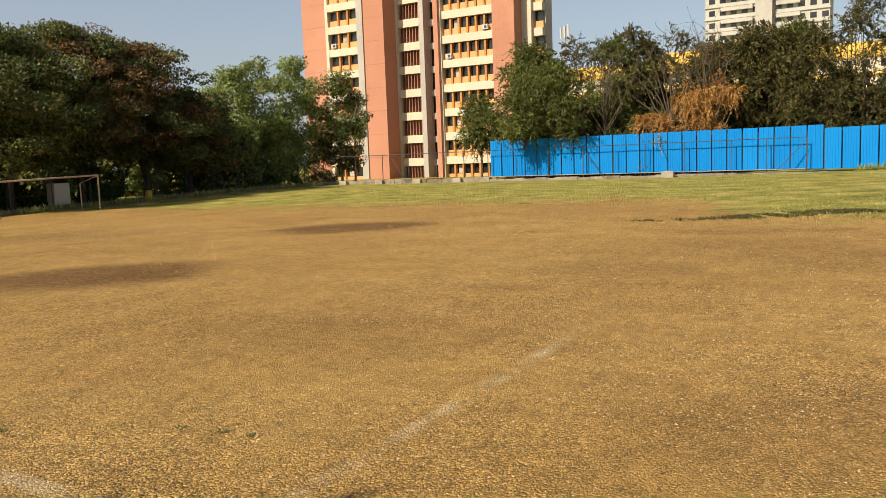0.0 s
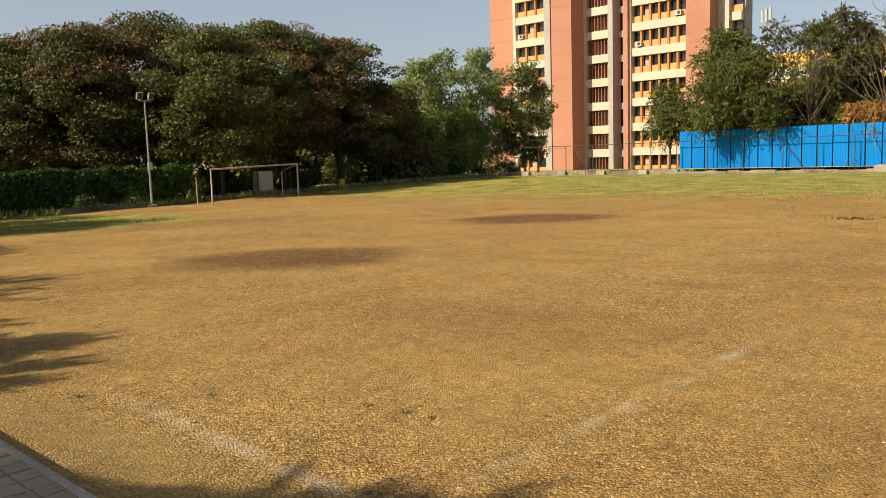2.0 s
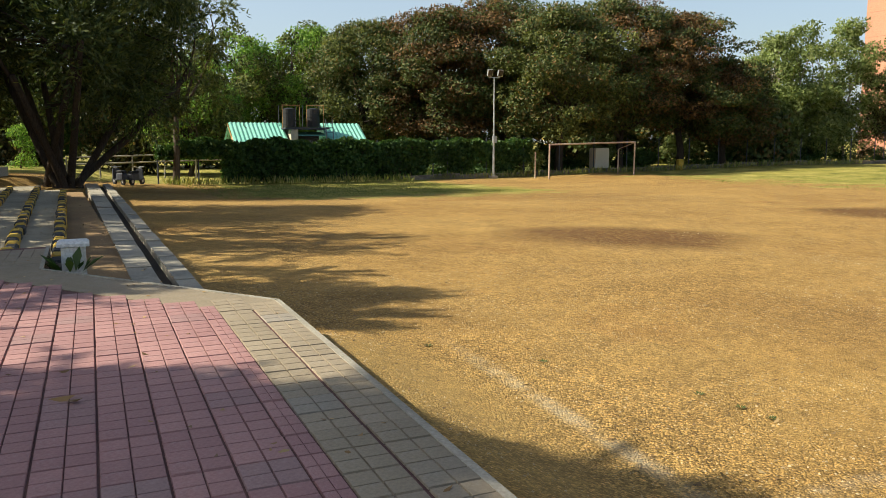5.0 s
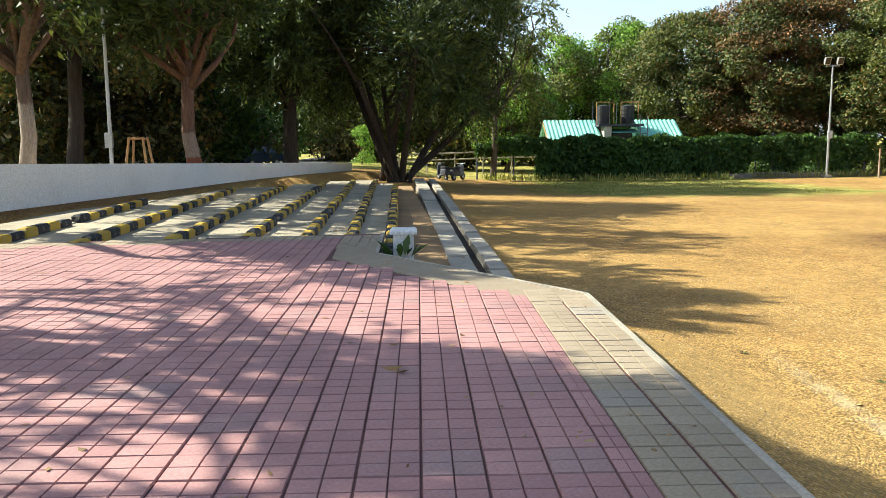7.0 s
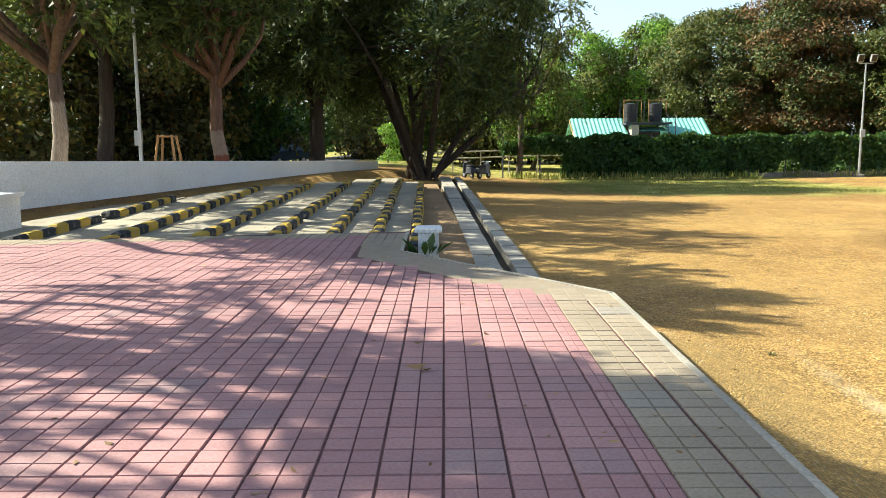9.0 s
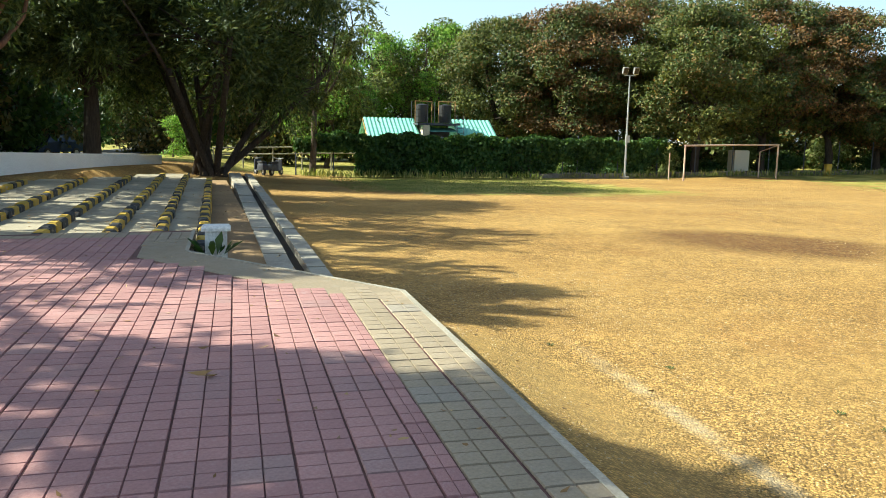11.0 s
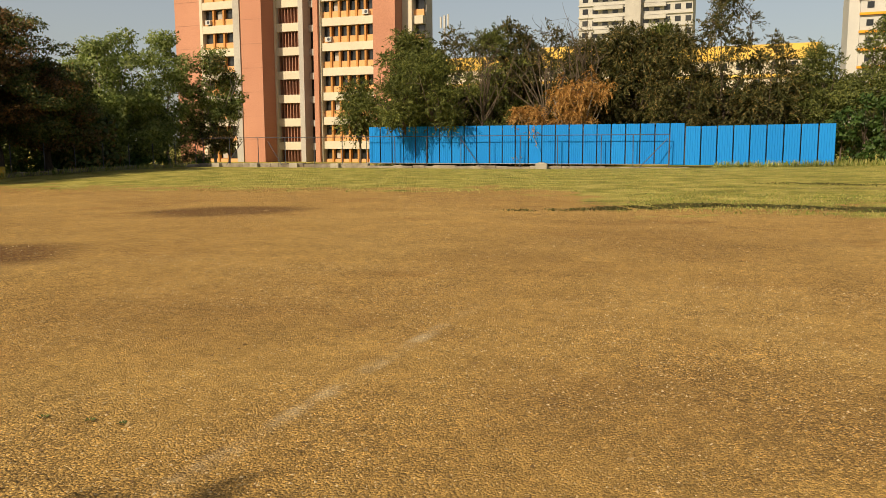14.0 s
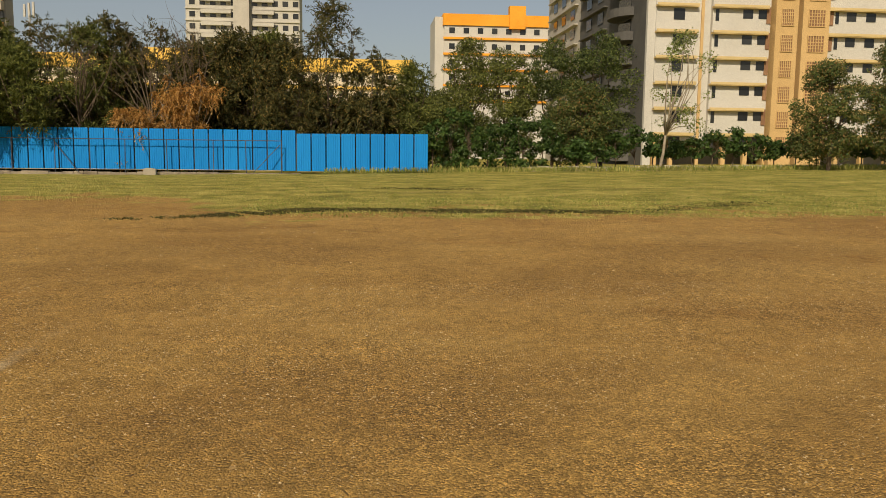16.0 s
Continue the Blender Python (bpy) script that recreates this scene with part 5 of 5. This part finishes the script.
fx, fy = polar(109.1, 28.5)
frame_ob = thing("tree_guard", "splayed raw wooden tree guard frame", "frame", (fx, fy, 0.7))
for dx in (-1, 1):
    for dy in (-1, 1):
        part("leg", Shape().tube([(0.42 * dx, 0.42 * dy, -0.1), (0.22 * dx, 0.22 * dy, 1.55)], 0.045, 5), M_WOOD, frame_ob)
for z, w in ((0.6, 0.36), (1.5, 0.24)):
    for s in (-1, 1):
        part("rail", Shape().tube([(w * s, -w, z), (w * s, w, z)], 0.035, 5), M_WOOD, frame_ob)
        part("rail", Shape().tube([(-w, w * s, z), (w, w * s, z)], 0.035, 5), M_WOOD, frame_ob)


def car(name, label, x, y, z, turn, paint):
    c = thing(name, label, "car", (x, y, z), "", "", turn)
    prof = [(-2.0, 0.35), (-1.98, 0.85), (-1.25, 0.98), (-0.65, 1.45), (0.75, 1.48), (1.45, 1.02), (2.0, 0.92), (2.05, 0.4)]
    n = len(prof)
    s = Shape()
    v = [(px, -0.82 if pz < 1.2 else -0.66, pz) for px, pz in prof] + [(px, 0.82 if pz < 1.2 else 0.66, pz) for px, pz in prof]
    s.add(v, [tuple(range(n)), tuple(range(2 * n - 1, n - 1, -1))] + [((i + 1) % n, i, n + i, n + (i + 1) % n) for i in range(n)])
    part("body", s, paint, c)
    for sy in (-1, 1):
        part("side_window", Shape().add([(-1.05, 0.79 * sy, 1.02), (1.2, 0.79 * sy, 1.04), (0.7, 0.69 * sy, 1.42), (-0.6, 0.69 * sy, 1.40)], [(0, 1, 2, 3)]), M_GLASS, c)
        for wx in (-1.25, 1.3):
            wl = part("wheel", Shape().tube([(wx, 0.68 * sy, 0.31), (wx, 0.86 * sy, 0.31)], 0.31, 16), M_RUBBER, c)
            part("rim", Shape().tube([(wx, 0.86 * sy, 0.31), (wx, 0.875 * sy, 0.31)], 0.18, 12), M_STEEL, wl)
    part("windscreen", Shape().add([(1.44, -0.7, 1.05), (1.44, 0.7, 1.05), (0.8, 0.6, 1.46), (0.8, -0.6, 1.46)], [(0, 1, 2, 3)]), M_GLASS, c)
    part("rear_window", Shape().add([(-1.24, -0.7, 1.01), (-1.24, 0.7, 1.01), (-0.7, 0.6, 1.43), (-0.7, -0.6, 1.43)], [(3, 2, 1, 0)]), M_GLASS, c)
    for sy in (-0.6, 0.6):
        part("headlight", Shape().soft_box(1.96, 2.06, sy - 0.15, sy + 0.15, 0.68, 0.82, 0.02), M_WHITEWALL, c)


cx, cy = polar(101.5, 58)
car("parked_car", "dark blue hatchback parked beside the road", cx, cy, land_at(cx, cy) - 0.02, 150, M_CARBLUE)
cx, cy = polar(95.6, 75)
car("white_car", "white car far along the road", cx, cy, land_at(cx, cy) + 0.06, 175, M_WHITEWALL)


def scooter(x, y, turn, label):
    z = land_at(x, y)
    s = thing("motor_scooter", label, "scooter", (x, y, z), "parked scooters", "", turn)
    for wx in (-0.6, 0.62):
        w = part("wheel", Shape().tube([(wx, -0.05, 0.25), (wx, 0.05, 0.25)], 0.25, 14), M_RUBBER, s)
        part("rim", Shape().tube([(wx, -0.055, 0.25), (wx, 0.055, 0.25)], 0.13, 10), M_STEEL, w)
    part("body", Shape().soft_box(-0.85, 0.0, -0.16, 0.16, 0.32, 0.72, 0.08).soft_box(-0.05, 0.35, -0.15, 0.15, 0.26, 0.34, 0.02), M_DARKPIPE, s)
    part("seat", Shape().soft_box(-0.8, 0.05, -0.14, 0.14, 0.72, 0.84, 0.05), M_RUBBER, s)
    part("leg_shield", Shape().soft_box(0.32, 0.42, -0.2, 0.2, 0.3, 0.95, 0.04), M_DARKPIPE, s)
    part("fork", Shape().tube([(0.62, 0, 0.25), (0.36, 0, 1.0)], 0.045, 8), M_STEEL, s)
    part("handlebar", Shape().tube([(0.33, -0.33, 1.06), (0.36, 0, 1.02), (0.33, 0.33, 1.06)], 0.02, 6), M_STEEL, s)
    part("headlight", Shape().tube([(0.4, 0, 1.0), (0.5, 0, 1.0)], 0.08, 10), M_WHITEWALL, s)


bx, by = polar(88.4, 50)
scooter(bx, by, 200, "dark scooter parked on the earth track")
scooter(bx - 0.6, by + 1.0, 150, "dark scooter parked beside another")
rail = thing("pipe_railing", "pale pipe railing beside the track", "railing", (-58, 0, 0))
for z in (0.55, 1.0):
    part("rail", Shape().tube([(0, -1.5, z), (1.5, 8.5, z + 0.3)], 0.05, 6), M_CONC, rail)
for i in range(6):
    part("post", Shape().tube([(0.3 * i, -1.5 + 2 * i, -0.4), (0.3 * i, -1.5 + 2 * i, 1.05 + 0.06 * i)], 0.05, 6), M_CONC, rail)


# ---- grass tufts, grit and litter ----
def tufts(name, label, spots, rng, h, w, m):
    c = np.asarray(spots, float)
    n = len(c)
    d = rng.normal(scale=0.35, size=(n, 3)) + (0, 0, 1)
    hh = h * rng.uniform(0.5, 1.3, n)
    base = c + unit(d) * (hh * 0.45)[:, None]
    return solo(name, quads(name, leaves(rng, base, d, rng.normal(size=(n, 3)), hh, w * rng.uniform(0.7, 1.4, n)), m), None, label, "grass", "stuff")


rng = np.random.default_rng(11)


def scatter(n, x0, x1, y0, y1):
    x, y = rng.uniform(x0, x1, n), rng.uniform(y0, y1, n)
    return np.stack([x, y, land(x, y)], 1)


tufts("tall_grass", "tall rough grass along the field edge", np.concatenate([scatter(5000, 6, 50, 68.6, 72.5), scatter(700, -3, 6.5, 68.9, 69.7), scatter(900, -51.6, -50.4, 4, 20), scatter(1500, -53.6, -52.8, 22, 66)]), rng, 0.55, 0.06, L_GRASS)
tufts("turf", "short worn turf blades", np.concatenate([scatter(26000, -40, 45, 33, 69), scatter(9000, -4, 25, 25, 34), scatter(7000, -50, -34, 5, 20)]), rng, 0.07, 0.04, L_GRASS)


def band(n, pts, width):
    p = np.asarray(pts, float)
    k, u = rng.integers(0, len(p) - 1, n), rng.random((n, 1))
    c = p[k] * (1 - u) + p[k + 1] * u + rng.normal(scale=width, size=(n, 2)) * (1, 0.6)
    keep = np.sin(c[:, 0] * 2.3) + np.sin(c[:, 0] * 5.1 + c[:, 1] * 4) > -0.9
    c = c[keep]
    return np.concatenate([c, land(c[:, 0], c[:, 1])[:, None]], 1)


# dark olive leaf colour also carries the shadow of the turf's small ledge
tufts("weed_bank", "ragged weeds, coloured dark for a ledge's shadow, along the bare edge of the turf", np.concatenate([band(15000, [(-4.2, 25.9), (-1.4, 28.3), (1.8, 27.8), (6.5, 27.1), (8.5, 26.8)], 0.42), band(400, [(-7, 24.6), (-4.2, 25.9)], 0.4), band(900, [(10, 27), (16, 31)], 0.6), band(700, [(1, 42), (6, 40)], 0.6)]), rng, 0.06, 0.06, L_OLIVE)


def grit(n, x0, x1, y0, y1, lo, hi):
    c = scatter(n, x0, x1, y0, y1)
    r = lo + (hi - lo) * rng.random(n) ** 4
    up = np.array([(0, 0, 0.75), (1, 0, 0), (0, 1, 0), (-1, 0, 0), (0, -1, 0)])
    v = c[:, None] + up[None] * r[:, None, None] * rng.uniform(0.6, 1.2, (n, 5, 1))
    f = np.array([(1, 2, 0), (2, 3, 0), (3, 4, 0), (4, 1, 0)])
    me = bpy.data.meshes.new("grit")
    me.from_pydata(v.reshape(-1, 3).tolist(), [], (f[None] + 5 * np.arange(n)[:, None, None]).reshape(-1, 3).tolist())
    me.materials.append(M_STONE)
    return me


solo("grit", grit(34000, -12, 9, 2.0, 13, 0.005, 0.017), None, "scattered pale grit on the bare earth", "stones", "stuff")
solo("pebbles", grit(9000, -28, 18, 12, 32, 0.008, 0.028), None, "scattered pebbles on the bare earth", "stones", "stuff")
n = 900
c = np.stack([rng.uniform(-12, -1, n), rng.uniform(-7, 1.5, n), np.full(n, PLAT + 0.008)], 1)
c2 = np.stack([rng.uniform(-33, -13, n), rng.uniform(-6, 0.3, n), np.full(n, 0.52)], 1)
c3 = scatter(700, -14, 0, 2, 9) + (0, 0, 0.012)
c = np.concatenate([c[:260], c2, c3])
solo("leaf_litter", quads("leaf_litter", leaves(rng, c, rng.normal(size=(len(c), 3)) * (1, 1, 0.1), rng.normal(scale=0.2, size=(len(c), 3)) + (0, 0, 1), 0.05 * rng.uniform(0.5, 1.6, len(c)), 0.03 * rng.uniform(0.5, 1.5, len(c))), L_LITTER), None, "small fallen leaves and twigs", "litter", "stuff")
c = np.array([(-5.2, -0.28, PLAT + 0.02), (-5.12, -0.22, PLAT + 0.02)])
solo("fallen_leaf", quads("fallen_leaf", leaves(rng, c, np.array([(0.2, 1, 0.1), (0.5, 1, 0.2)]), np.array([(0.3, 0, 1), (-0.4, 0, 1)]), [0.16, 0.13], [0.07, 0.05]), L_LITTER), None, "curled dry brown leaf on the paving", "leaf")
for i, (x, y) in enumerate(((-4.79, 4.67), (-4.49, 4.70), (-5.2, 4.6), (-6.6, 3.9), (-7.6, 3.1))):
    k = 26
    a = rng.uniform(0, 6.28, k)
    cc = np.stack([x + 0.03 * np.cos(a), y + 0.03 * np.sin(a), np.full(k, land_at(x, y) + 0.012)], 1)
    solo("weed_tuft", quads("weed_tuft", leaves(rng, cc, np.stack([np.cos(a), np.sin(a), np.full(k, 0.5)], 1), np.tile((0, 0, 1.0), (k, 1)), 0.045 * rng.uniform(0.6, 1.3, k), 0.014 * np.ones(k)), L_DARK), None, "small dry weed tuft in bare earth", "weed", group="weeds on the field")

# ---- paving tiles, each with a crossed groove ----
def tile_shape(s, name, m):
    sh, h, g = Shape(), s / 2, 0.0014
    j = 0.0055
    for ax in (0, 1):
        for ay in (0, 1):
            x0, x1 = (-h + j, -g) if ax == 0 else (g, h - j)
            y0, y1 = (-h + j, -g) if ay == 0 else (g, h - j)
            b = 0.004
            sh.add([(x0, y0, -0.012), (x1, y0, -0.012), (x1, y1, -0.012), (x0, y1, -0.012), (x0 + b, y0 + b, 0), (x1 - b, y0 + b, 0), (x1 - b, y1 - b, 0), (x0 + b, y1 - b, 0)],
                   [(4, 5, 6, 7), (0, 1, 5, 4), (1, 2, 6, 5), (2, 3, 7, 6), (3, 0, 4, 7)])
    return sh.mesh(name, m)


def inside(px, py, poly):
    hit = False
    for (ax, ay), (bx, by) in zip(poly, poly[1:] + poly[:1]):
        if (ay > py) != (by > py) and px < (bx - ax) * (py - ay) / (by - ay) + ax:
            hit = not hit
    return hit


INNER = [(6.0, -13.0), (6.0, 0.96), (-7.45, 0.96), (-10.3, -1.2), (-12.4, -1.3), (-11.5, -7.4), (-11.5, -13.0)]
pink, buff = tile_shape(TILE, "tile", M_PINK_TILE), tile_shape(TILE, "tile", M_BUFF_TILE)
floor_ob = thing("paving", "pink and buff grooved cement paving tiles", "paving", (0, 0, PLAT), kind="structure")
spots = []
LINES = [(-0.09 + TILE * (k + 0.5), 1.0) for k in range(-28, 3)] + [(0.88, 0.45), (1.10, 1.0), (1.41, 1.0)]
for ix in range(-44, 3):
    for y, s in LINES:
        x = -3.19 + TILE * (ix + 10.5)
        if x < 0.5 and all(inside(x + a, y + b, OUT) for a in (-0.12, 0.12) for b in (-0.12 * s, 0.12 * s)):
            if s == 1.0 and y > 0.9 or inside(x, y, INNER) or x < -11.2:
                spots.append((math.hypot(x, y), x, y, s))
spots.sort()
rest = {True: Shape(), False: Shape()}
for i, (_, x, y, s) in enumerate(spots):
    is_pink = inside(x, y, INNER)
    me = pink if is_pink else buff
    dz = random.uniform(-0.003, 0.003)
    near = -9.0 < x < -2.4 and -3.4 < y < 1.5
    if near and i < 700 and len(floor_ob.children) < 300:
        o = part("tile", me, None, floor_ob)
        o.location, o.scale = (x, y, dz), (1, s, 1)
        o.rotation_euler = (random.uniform(-0.006, 0.006), random.uniform(-0.006, 0.006), 0)
    else:
        rest[is_pink].add([(v.co.x + x, v.co.y * s + y, v.co.z + dz) for v in me.vertices], [tuple(p.vertices) for p in me.polygons])
for k, m in ((True, M_PINK_TILE), (False, M_BUFF_TILE)):
    tagged(part("tiles", rest[k], m, floor_ob), kind="stuff")
